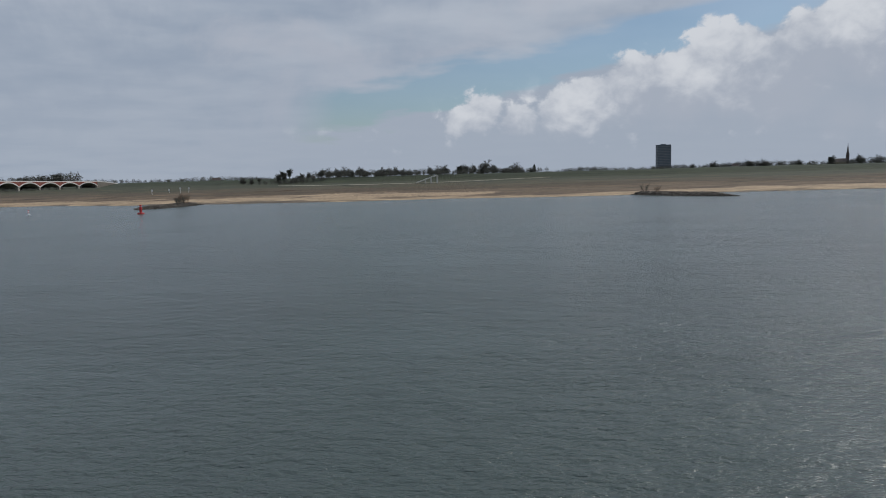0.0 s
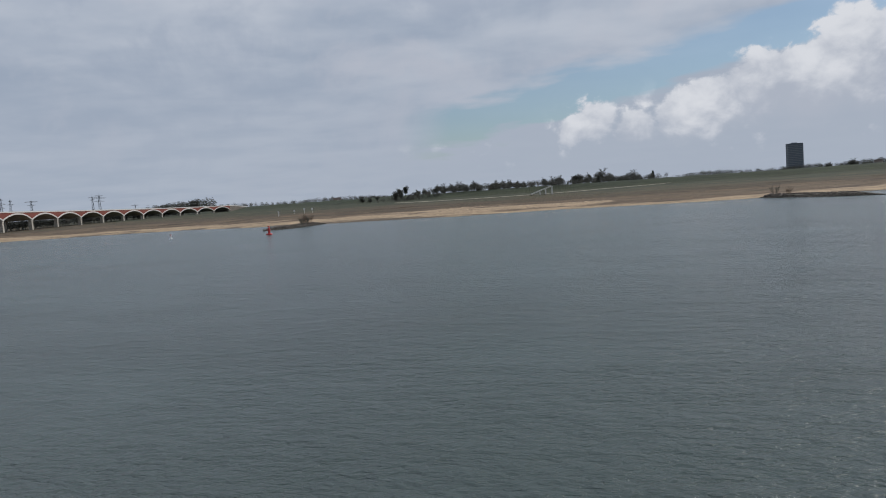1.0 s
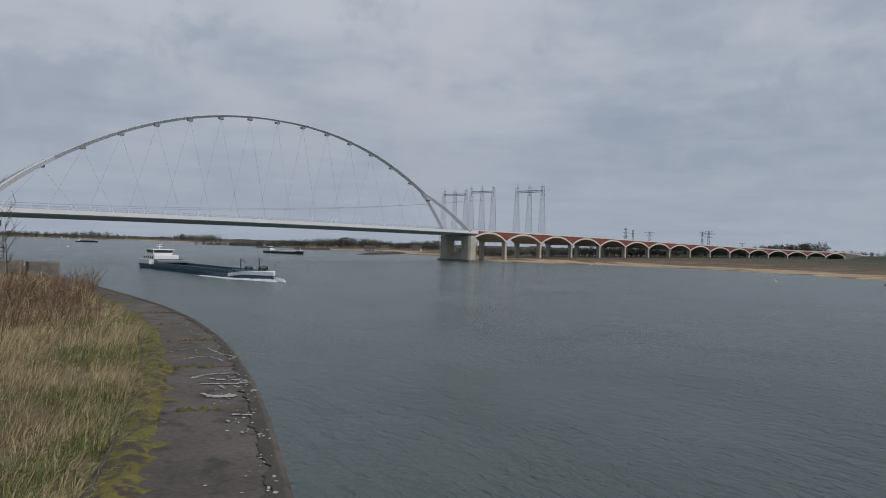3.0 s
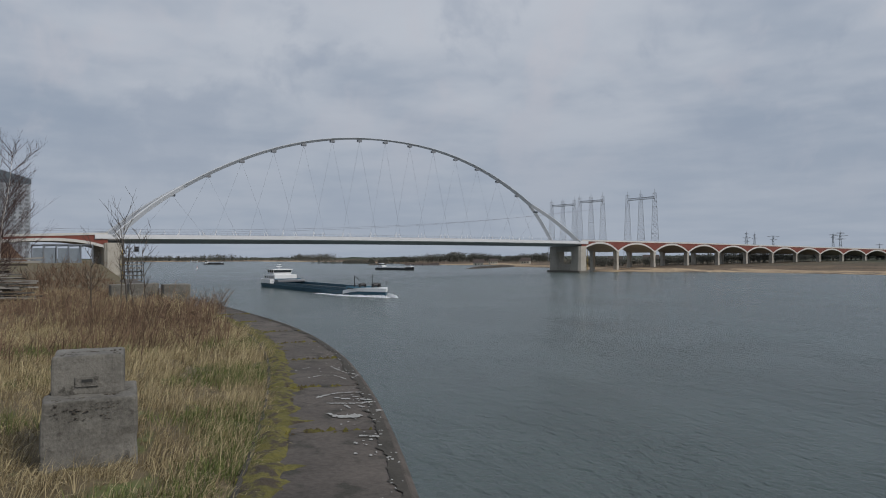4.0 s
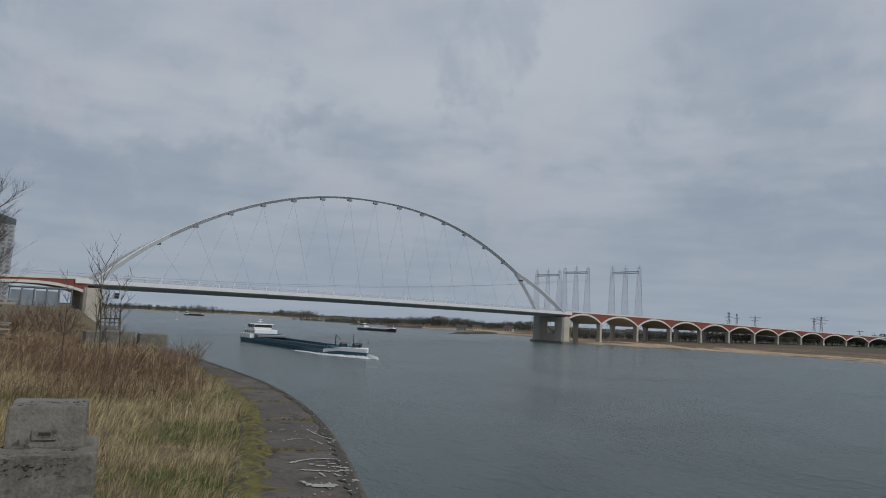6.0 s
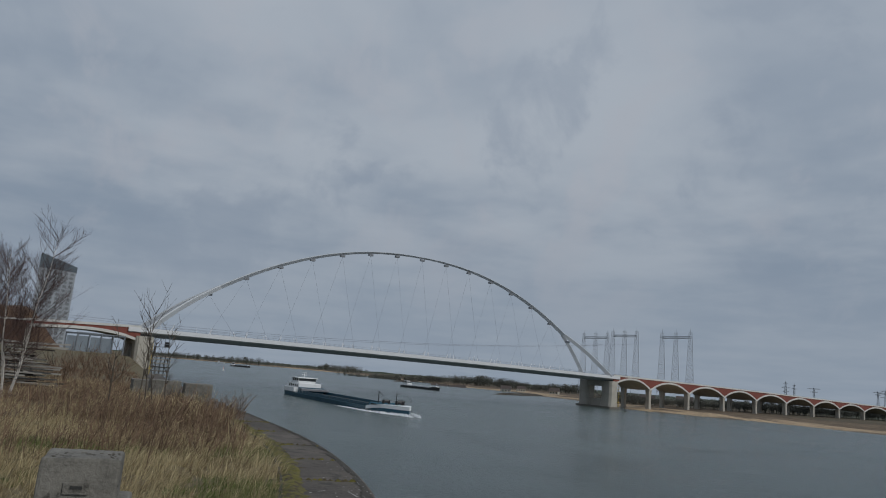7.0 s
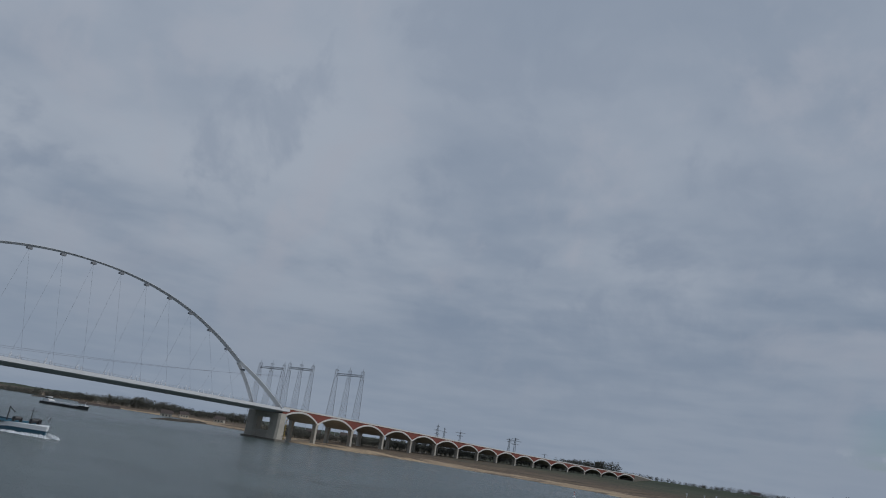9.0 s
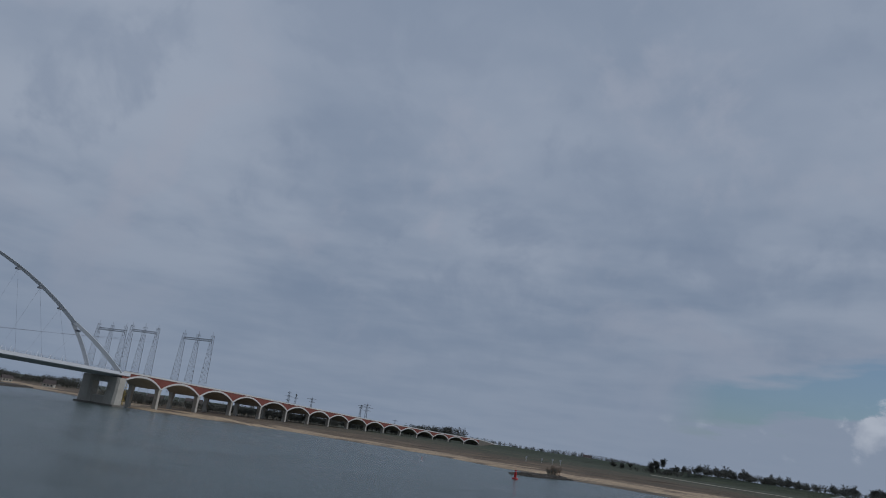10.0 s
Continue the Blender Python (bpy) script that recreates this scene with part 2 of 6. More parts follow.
def land_material():
    """Sand at the waterline, dead grass above it, green on the dyke, in drifting bands."""
    m = bpy.data.materials.new("floodplain")
    m.use_nodes = True
    nt = m.node_tree
    N, L = nt.nodes.new, nt.links.new
    p = nt.nodes["Principled BSDF"]
    co = N("ShaderNodeTexCoord").outputs["Object"]
    sep = N("ShaderNodeSeparateXYZ")
    L(co, sep.inputs[0])

    def tex(scale, stretch, detail=5):
        mp = N("ShaderNodeMapping")
        L(co, mp.inputs[0])
        mp.inputs["Scale"].default_value = (1, stretch, 1)
        n = N("ShaderNodeTexNoise")
        L(mp.outputs[0], n.inputs["Vector"])
        n.inputs["Scale"].default_value, n.inputs["Detail"].default_value, n.inputs["Roughness"].default_value = scale, detail, 0.6
        return n.outputs[0]

    drift, patch, grain = tex(0.006, 4.0), tex(0.035, 3.0), tex(0.5, 1.0)
    h = N("ShaderNodeMath")
    h.operation = "MULTIPLY_ADD"
    L(drift, h.inputs[0])
    h.inputs[1].default_value = 6.0
    L(sep.outputs[2], h.inputs[2])
    h2 = N("ShaderNodeMath")
    h2.operation = "MULTIPLY_ADD"
    L(patch, h2.inputs[0])
    h2.inputs[1].default_value = 3.0
    L(h.outputs[0], h2.inputs[2])
    mr = N("ShaderNodeMapRange")
    L(h2.outputs[0], mr.inputs[0])
    mr.inputs[1].default_value, mr.inputs[2].default_value = 3.4, 15.4
    ramp = N("ShaderNodeValToRGB")
    L(mr.outputs[0], ramp.inputs[0])
    cr = ramp.color_ramp
    stops = ((0.0, (0.09, 0.075, 0.058)), (0.085, (0.15, 0.115, 0.08)), (0.115, (0.40, 0.295, 0.185)), (0.20, (0.36, 0.265, 0.168)), (0.24, (0.105, 0.072, 0.044)),
             (0.30, (0.15, 0.106, 0.062)), (0.36, (0.085, 0.058, 0.034)), (0.46, (0.075, 0.062, 0.032)), (0.53, (0.038, 0.044, 0.020)), (1.0, (0.023, 0.036, 0.014)))
    while len(cr.elements) < len(stops):
        cr.elements.new(0.5)
    for el_, (pos, c) in zip(cr.elements, stops):
        el_.position, el_.color = pos, (*c, 1)
    streak = tex(0.05, 7.0, 6)
    sg = N("ShaderNodeMath")
    sg.operation = "MULTIPLY_ADD"
    L(streak, sg.inputs[0])
    sg.inputs[1].default_value = 1.6
    L(grain, sg.inputs[2])
    g = N("ShaderNodeMapRange")
    L(sg.outputs[0], g.inputs[0])
    g.inputs[1].default_value, g.inputs[2].default_value = 0.85, 1.75
    g.inputs[3].default_value, g.inputs[4].default_value = 0.40, 1.50
    mul = N("ShaderNodeMix")
    mul.data_type, mul.blend_type = "RGBA", "MULTIPLY"
    mul.inputs[0].default_value = 1
    L(ramp.outputs[0], mul.inputs[6])
    L(g.outputs[0], mul.inputs[7])
    L(mul.outputs[2], p.inputs["Base Color"])
    p.inputs["Roughness"].default_value = 0.95
    b = N("ShaderNodeBump")
    b.inputs["Strength"].default_value, b.inputs["Distance"].default_value = 0.5, 0.3
    L(grain, b.inputs["Height"])
    L(b.outputs[0], p.inputs["Normal"])
    return m


M_WATER, M_LAND = water_material(), land_material()
M_SOIL = material("dry_turf", (0.070, 0.052, 0.029), (0.17, 0.132, 0.072), 0.6, 9, 0.95, bump=0.6, stain=(0.10, 0.13, 0.035), stain_at=0.6)
M_STEEL = material("white_grey_painted_steel", (0.43, 0.45, 0.475), (0.51, 0.53, 0.555), 0.15, 12, 0.35, bump=0.05)
M_FASCIA = material("white_painted_fascia", (0.58, 0.59, 0.61), (0.68, 0.69, 0.71), 0.2, 9, 0.5, bump=0.05)
M_GIRDER = material("grey_steel_girder", (0.38, 0.40, 0.43), (0.48, 0.50, 0.53), 0.15, 9, 0.5, bump=0.05)
M_CABLE = material("galvanised_cable", (0.16, 0.17, 0.19), (0.24, 0.25, 0.27), 0.5, 9, 0.5, 0.4, 0)
M_CONC = material("pale_concrete", (0.33, 0.305, 0.262), (0.48, 0.452, 0.398), 0.16, 12, 0.85, bump=0.3, stain=(0.30, 0.28, 0.24), stain_at=0.63, depth=0.05)
M_ARCHRIM = material("white_concrete_rim", (0.50, 0.49, 0.465), (0.64, 0.63, 0.60), 0.2, 9, 0.8, bump=0.15)
M_BRICK = material("red_brick_facing", (0.155, 0.046, 0.036), (0.235, 0.075, 0.055), 0.25, 14, 0.9, bump=0.4, depth=0.03)
# wet footings of the piers; on the viaduct ramp the dark tone is painted shade
M_DARKCONC = material("wet_stained_and_shaded_concrete", (0.10, 0.09, 0.075), (0.20, 0.18, 0.15), 0.3, 9, 0.7, bump=0.3)
M_LATTICE = material("weathered_galvanised_lattice", (0.27, 0.29, 0.32), (0.38, 0.40, 0.43), 0.2, 8, 0.6, 0.15, 0)
M_RUST = material("yellow_painted_ladder", (0.42, 0.30, 0.05), (0.55, 0.40, 0.08), 0.6, 8, 0.6, bump=0.1)
M_STONE = material("dark_basalt_riprap", (0.045, 0.038, 0.031), (0.105, 0.09, 0.072), 0.8, 6, 0.85, bump=0.4, rand=0.5)
M_BARK = material("grey_brown_bark", (0.055, 0.045, 0.036), (0.11, 0.092, 0.075), 1.0, 9, 0.95, bump=0.4)
M_TWIG = material("bare_winter_twigs", (0.062, 0.064, 0.054), (0.135, 0.134, 0.112), 0.3, 8, 0.95, bump=0, rand=0.4)
M_CONIFER = material("dark_evergreen_needles", (0.012, 0.022, 0.012), (0.03, 0.045, 0.022), 0.4, 8, 0.95, bump=0, rand=0.5)


# ---- building helpers ----
class Mesh:
    """Vertices and faces gathered for one mesh."""

    def __init__(self):
        self.v, self.f = [], []

    def box(self, x0, y0, z0, x1, y1, z1, m=None):
        n = len(self.v)
        c = [(x, y, z) for z in (z0, z1) for y in (y0, y1) for x in (x0, x1)]
        self.v += [tuple(m @ Vector(p)) for p in c] if m else c
        self.f += [tuple(n + i for i in q) for q in ((0, 2, 3, 1), (4, 5, 7, 6), (0, 1, 5, 4), (2, 6, 7, 3), (0, 4, 6, 2), (1, 3, 7, 5))]
        return self

    def tube(self, p, q, r0, r1=None, sides=6, caps=True):
        p, q = Vector(p), Vector(q)
        r1 = r0 if r1 is None else r1
        d = (q - p).normalized()
        u = d.orthogonal().normalized()
        w = d.cross(u)
        n = len(self.v)
        for c, r in ((p, r0), (q, r1)):
            for i in range(sides):
                t = 2 * math.pi * i / sides
                self.v.append(tuple(c + (u * math.cos(t) + w * math.sin(t)) * r))
        for i in range(sides):
            j = (i + 1) % sides
            self.f.append((n + i, n + j, n + sides + j, n + sides + i))
        if caps:
            self.f.append(tuple(n + i for i in reversed(range(sides))))
            self.f.append(tuple(n + sides + i for i in range(sides)))
        return self

    def sweep(self, stations, profile, closed=True, caps=True):
        """profile: (across, up) pairs; stations: (x, y, z, across_x, across_y), each with an optional scale."""
        n, k = len(self.v), len(profile)
        for s in stations:
            x, y, z, ax, ay = s[:5]
            sc = s[5] if len(s) > 5 else 1
            for t, h in profile:
                self.v.append((x + ax * t * sc, y + ay * t * sc, z + h * sc))
        for i in range(len(stations) - 1):
            for j in range(k if closed else k - 1):
                a0, a1 = n + i * k + j, n + i * k + (j + 1) % k
                self.f.append((a0, a1, a1 + k, a0 + k))
        if closed and caps:
            self.f.append(tuple(n + j for j in reversed(range(k))))
            self.f.append(tuple(n + (len(stations) - 1) * k + j for j in range(k)))
        return self

    def loft(self, rings, caps=True, closed=True):
        n, k = len(self.v), len(rings[0])
        for r in rings:
            self.v += [tuple(p) for p in r]
        for i in range(len(rings) - 1):
            for j in range(k if closed else k - 1):
                a0, a1 = n + i * k + j, n + i * k + (j + 1) % k
                self.f.append((a0, a1, a1 + k, a0 + k))
        if caps:
            self.f.append(tuple(n + j for j in reversed(range(k))))
            self.f.append(tuple(n + (len(rings) - 1) * k + j for j in range(k)))
        return self

    def data(self, name, mat, smooth=False):
        me = bpy.data.meshes.new(name)
        me.from_pydata(self.v, [], self.f)
        for m in mat if isinstance(mat, (list, tuple)) else (mat,):
            me.materials.append(m)
        if smooth:
            me.polygons.foreach_set("use_smooth", [True] * len(me.polygons))
        me.validate()
        return me


def solid(b, bevel=0.0):
    """Outward normals, and rounded edges where asked, through bmesh."""
    bm = bmesh.new()
    vs = [bm.verts.new(p) for p in b.v]
    for f in b.f:
        try:
            bm.faces.new([vs[i] for i in f])
        except ValueError:
            pass
    bmesh.ops.recalc_face_normals(bm, faces=bm.faces)
    if bevel:
        bmesh.ops.bevel(bm, geom=[e_ for e_ in bm.edges], offset=bevel, segments=2, affect="EDGES", profile=0.6)
    return bm


def part(name, b, mat, parent=None, label="", smooth=False, bevel=0.0):
    if bevel:
        bm = solid(b, bevel)
        me = bpy.data.meshes.new(name)
        bm.to_mesh(me)
        bm.free()
        me.materials.append(mat)
    else:
        me = b.data(name, mat, smooth)
    ob = new(name, me)
    if parent:
        ob.parent = parent
    if label:
        ob["label"] = label
    return ob


def shared(name, me, parent, m, label=""):
    ob = new(name, me)
    ob.parent, ob.matrix_basis = parent, m
    if label:
        ob["label"] = label
    return ob


def thing(name, label, category, m=None, group="", kind=""):
    ob = tagged(new(name), label, category, group, kind)
    if m:
        ob.matrix_basis = m
    return ob


def at(az, d):
    """Plan place at an azimuth left of +y and a distance from the origin."""
    return -math.sin(radians(az)) * d, math.cos(radians(az)) * d


# ---- ground and river ----
QUAY_TOP = 9.0
FAR = ((-4400, -900), (-2700, -500), (-2300, -60), (-2080, 380), (-1700, 480), (-1200, 440), (-860, 410), (-720, 440), (-640, 385), (-520, 372), (-430, 330), (-387, 300), (-350, 330), (-330, 362), (-257, 370), (-204, 368),
       (-158, 341), (-122, 330), (-94, 324), (-46, 314), (4, 320), (51, 305), (89, 305), (130, 308), (190, 303), (400, 310), (4400, 340))
NEAR = ((-4400, 60), (-2000, 40), (-600, 4), (-330, 2), (-120, 1.5), (-70, 2.2), (-45, 2.6), (-28, 3.5), (-22, 3.85), (-18, 4.05), (-15.8, 4.08), (-12.1, 3.78), (-9.5, 3.3), (-7.5, 2.82), (-6.0, 2.45), (-4.1, 1.85), (-2, 1.2), (0, 0.55),
        (3, -0.45), (10, -3), (40, -14), (300, -60), (4400, -200))
DYKE = ((-4400, 900), (-900, 640), (-440, 640), (-250, 420), (-100, 320), (4400, 320))


def line(table, x):
    return np.interp(x, [p[0] for p in table], [p[1] for p in table])


def land_height(x, y):
    d = y - line(FAR, x)
    k = d * 300 / line(DYKE, x)
    far = np.interp(d, [-60, 0, 5, 30, 90], [-5, -0.1, 0.7, 1.9, 3.2]) + np.interp(k, [60, 120, 200, 275, 297, 303, 330, 600], [0, 1.2, 2.2, 2.8, 8.0, 8.0, 5.5, 5.0])
    q = y - line(NEAR, x)
    quay = np.interp(q, [-0.95, -0.35], [QUAY_TOP - 0.05, -4])
    bank = np.interp(q, [-8, -2, 9, 14], [QUAY_TOP - 0.05, 8.0, -0.3, -4])
    w = np.clip((-55 - x) / 15, 0, 1)
    near = quay * (1 - w) + bank * w
    return np.maximum(far, near)


def steps(*runs):
    out = []
    for lo, hi, st in runs:
        out += list(np.arange(lo, hi, st))
    return np.array(out + [runs[-1][1]])


def build_ground():
    xs = steps((-4500, -2500, 200), (-2500, -900, 60), (-900, -460, 20), (-460, -60, 8), (-60, -26, 1.0), (-26, 14, 0.5), (14, 30, 2), (30, 460, 9), (460, 1200, 60), (1200, 4500, 300))
    ys = steps((-4500, -600, 300), (-600, -40, 40), (-40, -4, 2.0), (-4, 6, 0.2), (6, 40, 2), (40, 260, 20), (260, 420, 3), (420, 760, 8), (760, 1300, 20), (1300, 2500, 100), (2500, 4800, 400))
    X, Y = np.meshgrid(xs, ys)
    Z = land_height(X, Y)
    rng = np.random.RandomState(4)
    bump = np.interp(Y - line(FAR, X), [0, 20, 120], [0, 0.22, 0.35])
    Z = Z + bump * rng.uniform(-1, 1, Z.shape) * (Y > 200)
    Z = Z + 0.05 * rng.uniform(-1, 1, Z.shape) * (Y < line(NEAR, X) - 1.2) * (Y > -60)
    nx, ny = len(xs), len(ys)
    v = np.stack([X.ravel(), Y.ravel(), Z.ravel()], 1)
    i = np.arange(nx * ny).reshape(ny, nx)
    f = np.stack([i[:-1, :-1].ravel(), i[:-1, 1:].ravel(), i[1:, 1:].ravel(), i[1:, :-1].ravel()], 1)
    me = bpy.data.meshes.new("ground")
    me.from_pydata(v.tolist(), [], f.tolist())
    me.materials.append(M_LAND)
    me.materials.append(M_SOIL)
    cy, cx = v[f].mean(1)[:, 1], v[f].mean(1)[:, 0]
    me.polygons.foreach_set("material_index", ((cy < line(NEAR, cx) + 9) & (cx > -900)).astype(int).tolist())
    me.polygons.foreach_set("use_smooth", [True] * len(f))
    tagged(new("ground", me), "floodplain of sand, dead grass and green dyke with a turfed quay", "ground", kind="structure")


build_ground()
water = Mesh()
water.v = [(-4500, -4500, 0), (4500, -4500, 0), (4500, 4800, 0), (-4500, 4800, 0)]
water.f = [(0, 1, 2, 3)]
tagged(part("water", water, M_WATER), "grey-green rippled river water under cloud", "river", kind="structure")

# ---- bridge over the river ----
L0, R0, DECK = Vector((-339.1, 1.1)), Vector((-392.1, 281.2)), 20.4
AX = (R0 - L0).normalized()
TX = Vector((AX.y, -AX.x))  # towards the near side
SPAN = (R0 - L0).length


def on_bridge(s, t=0.0, z=0.0):
    """Place on the main span: s metres along, t across towards the near side."""
    p = L0 + AX * s + TX * t
    return (p.x, p.y, z)


def deck_rise(s):
    return 0.5 * math.sin(math.pi * max(0, min(1, s / SPAN)))


def arch_z(s):
    u = abs(2 * s / SPAN - 1)
    return DECK - 1.0 + 55.6 * (1 - u ** 2.15)


def build_main_bridge():
    br = thing("arch_bridge", "white-grey steel arch bridge with slender white deck over river", "bridge")
    st = [on_bridge(s, 0, DECK + deck_rise(s)) + (TX.x, TX.y) for s in np.linspace(-6, SPAN + 7, 40)]
    part("deck", Mesh().sweep(st, [(-12.2, -0.5), (-12.2, -0.15), (12.2, -0.15), (12.2, -0.5)]), M_GIRDER, br, "grey road deck")
    part("box_girder", Mesh().sweep(st, [(-12.0, -2.05), (-7, -3.3), (7, -3.3), (12.0, -2.05), (12.0, -0.52), (-12.0, -0.52)]), M_GIRDER, br, "grey steel box girder")
    for sgn in (1, -1):
        part("edge_beam", Mesh().sweep(st, [(sgn * 12.22, -2.0), (sgn * 13.1, -1.6), (sgn * 13.1, 0.15), (sgn * 12.22, 0.15)]), M_FASCIA, br, "white deck edge")
        rail = part("railing", Mesh().sweep(st, [(sgn * 12.9, 1.12), (sgn * 12.98, 1.12), (sgn * 12.98, 1.2), (sgn * 12.9, 1.2)]), M_CABLE, br)
        posts = Mesh()
        for s in np.arange(0, SPAN, 2.6):
            x, y, z = on_bridge(s, sgn * 12.94, DECK + deck_rise(s))
            posts.box(x - 0.05, y - 0.05, z + 0.1, x + 0.05, y + 0.05, z + 1.15)
        tagged(part("baluster", posts, M_CABLE, rail), kind="stuff")
    # the arch: one box that forks into two legs at each end
    fork = 33.0

    def box_ring(c, along, half, deep):
        side = Vector((TX.x, TX.y, 0))
        up = along.cross(side).normalized()
        if up.z < 0:
            up = -up
        return [c - up * deep, c + side * half + up * deep * 0.4, c + side * half * 0.85 + up * deep * 0.7, c - side * half * 0.85 + up * deep * 0.7, c - side * half + up * deep * 0.4]

    rings = []
    for s in np.linspace(fork, SPAN - fork, 56):
        c = Vector(on_bridge(s, 0, arch_z(s)))
        d = Vector(on_bridge(s + 1, 0, arch_z(s + 1))) - c
        k = abs(2 * s / SPAN - 1)
        rings.append(box_ring(c, d, 0.85 + 0.9 * k, 0.48 + 0.85 * k))
    part("arch", Mesh().loft(rings), M_STEEL, br, "white-grey steel arch rib")
    for end in (0, 1):
        for sgn in (1, -1):
            rr = []
            for k in np.linspace(0, 1, 10):
                s = fork * (1 - k) + 1.5 * k
                z = arch_z(fork) * (1 - k) + (DECK - 0.6) * k + 1.5 * math.sin(math.pi * k)
                s_ = SPAN - s if end else s
                c = Vector(on_bridge(s_, sgn * (0.9 + 11.4 * k), z))
                rr.append(box_ring(c, Vector((AX.x, AX.y, 0.7 * (-1 if end else 1))), 0.95 + 0.55 * k, 1.15 + 0.25 * k))
            part("arch_leg", Mesh().loft(rr), M_STEEL, br, "forked foot of the arch")
    # hangers crossing from collars on the arch to the deck
    node0, pitch = 28.5, 16.3
    collar = Mesh().box(-1.2, -0.8, -1.5, 1.2, 0.8, -0.45)
    collar_me = collar.data("hanger_collar", M_CABLE)
    for i in range(15):
        s = node0 + pitch * i
        x, y, z = on_bridge(s, 0, arch_z(s) - 0.3)
        shared("hanger_collar", collar_me, br, Matrix.Translation((x, y, z)) @ Matrix.Rotation(math.atan2(AX.y, AX.x), 4, "Z"))
        for k in (-1, 1):
            reach = (10 + 5 * abs(i - 7) / 7) * k
            foot = s + reach
            if 6 < foot < SPAN - 6:
                part("hanger", Mesh().tube((x, y, z - 1.2), on_bridge(foot, 0, DECK + deck_rise(foot)), 0.035, sides=5), M_CABLE, br)
                part("hanger_socket", Mesh().tube(on_bridge(foot, 0, DECK), on_bridge(foot - 0.10 * reach, 0, DECK + deck_rise(foot) + 2.6), 0.26, 0.16, 6), M_FASCIA, br, "white cable socket")
    lamp = Mesh().tube((0, 0, 0), (0, 0, 2.2), 0.16, 0.1, 6).tube((0, 0, 2.2), (0.5, 0, 3.2), 0.1, 0.07, 6)
    lamp_me = lamp.data("lamp_post", M_FASCIA)
    for i in range(17):
        s = 12 + pitch * i
        for t in (11.2, -11.2):
            shared("lamp_post", lamp_me, br, Matrix.Translation(on_bridge(s, t, DECK + deck_rise(s) - 0.2)) @ Matrix.Rotation(math.atan2(AX.y, AX.x) + (math.pi if t < 0 else 0), 4, "Z"), "short white slanted post")
    # river piers
    for s, zb in ((1.0, -3), (SPAN + 1.0, -3)):
        turn = Matrix.Rotation(math.atan2(TX.y, TX.x), 4, "Z")
        pier = thing("bridge_pier", "pale concrete bridge pier with two legs on a footing", "pier", Matrix.Translation(on_bridge(s, 0, 0)) @ turn, "river piers")
        for sgn in (1, -1):
            ring = []
            for z, hw, ht in ((0.8, 4.9, 3.9), (9, 4.2, 3.5), (17.0, 4.4, 3.6)):
                c = sgn * (14.2 - hw)
                ring.append([Vector((c + a_ * hw, b_ * ht, z)) for a_, b_ in ((-1, -0.7), (-0.7, -1), (0.7, -1), (1, -0.7), (1, 0.7), (0.7, 1), (-0.7, 1), (-1, 0.7))])
            part("pier_leg", Mesh().loft(ring), M_CONC, pier)
        part("crosshead", Mesh().box(-13.6, -3.3, 13.6, 13.6, 3.3, 17.1), M_CONC, pier, bevel=0.25)
        part("low_wall", Mesh().box(-11, -2.4, 0.9, 11, 2.4, 5.6), M_CONC, pier, bevel=0.2)
        part("plinth", Mesh().box(-15.0, -4.8, zb, 15.0, 4.8, 1.2), M_DARKCONC, pier, "dark wet concrete footing", bevel=0.3)
        lad = Mesh()
        for xx in (-0.35, 0.35):
            lad.box(xx - 0.06, -0.06, 1.2, xx + 0.06, 0.06, 14.5)
        for z in np.arange(1.6, 14.4, 0.7):
            lad.box(-0.35, -0.05, z, 0.35, 0.05, z + 0.1)
        for z in (4, 8, 12):
            lad.box(-0.9, -0.9, z, 0.9, 0.9, z + 0.15)
        part("ladder", lad, M_RUST, pier, "yellow access ladder").matrix_basis = Matrix.Translation((14.6, 3.2, 0))


build_main_bridge()


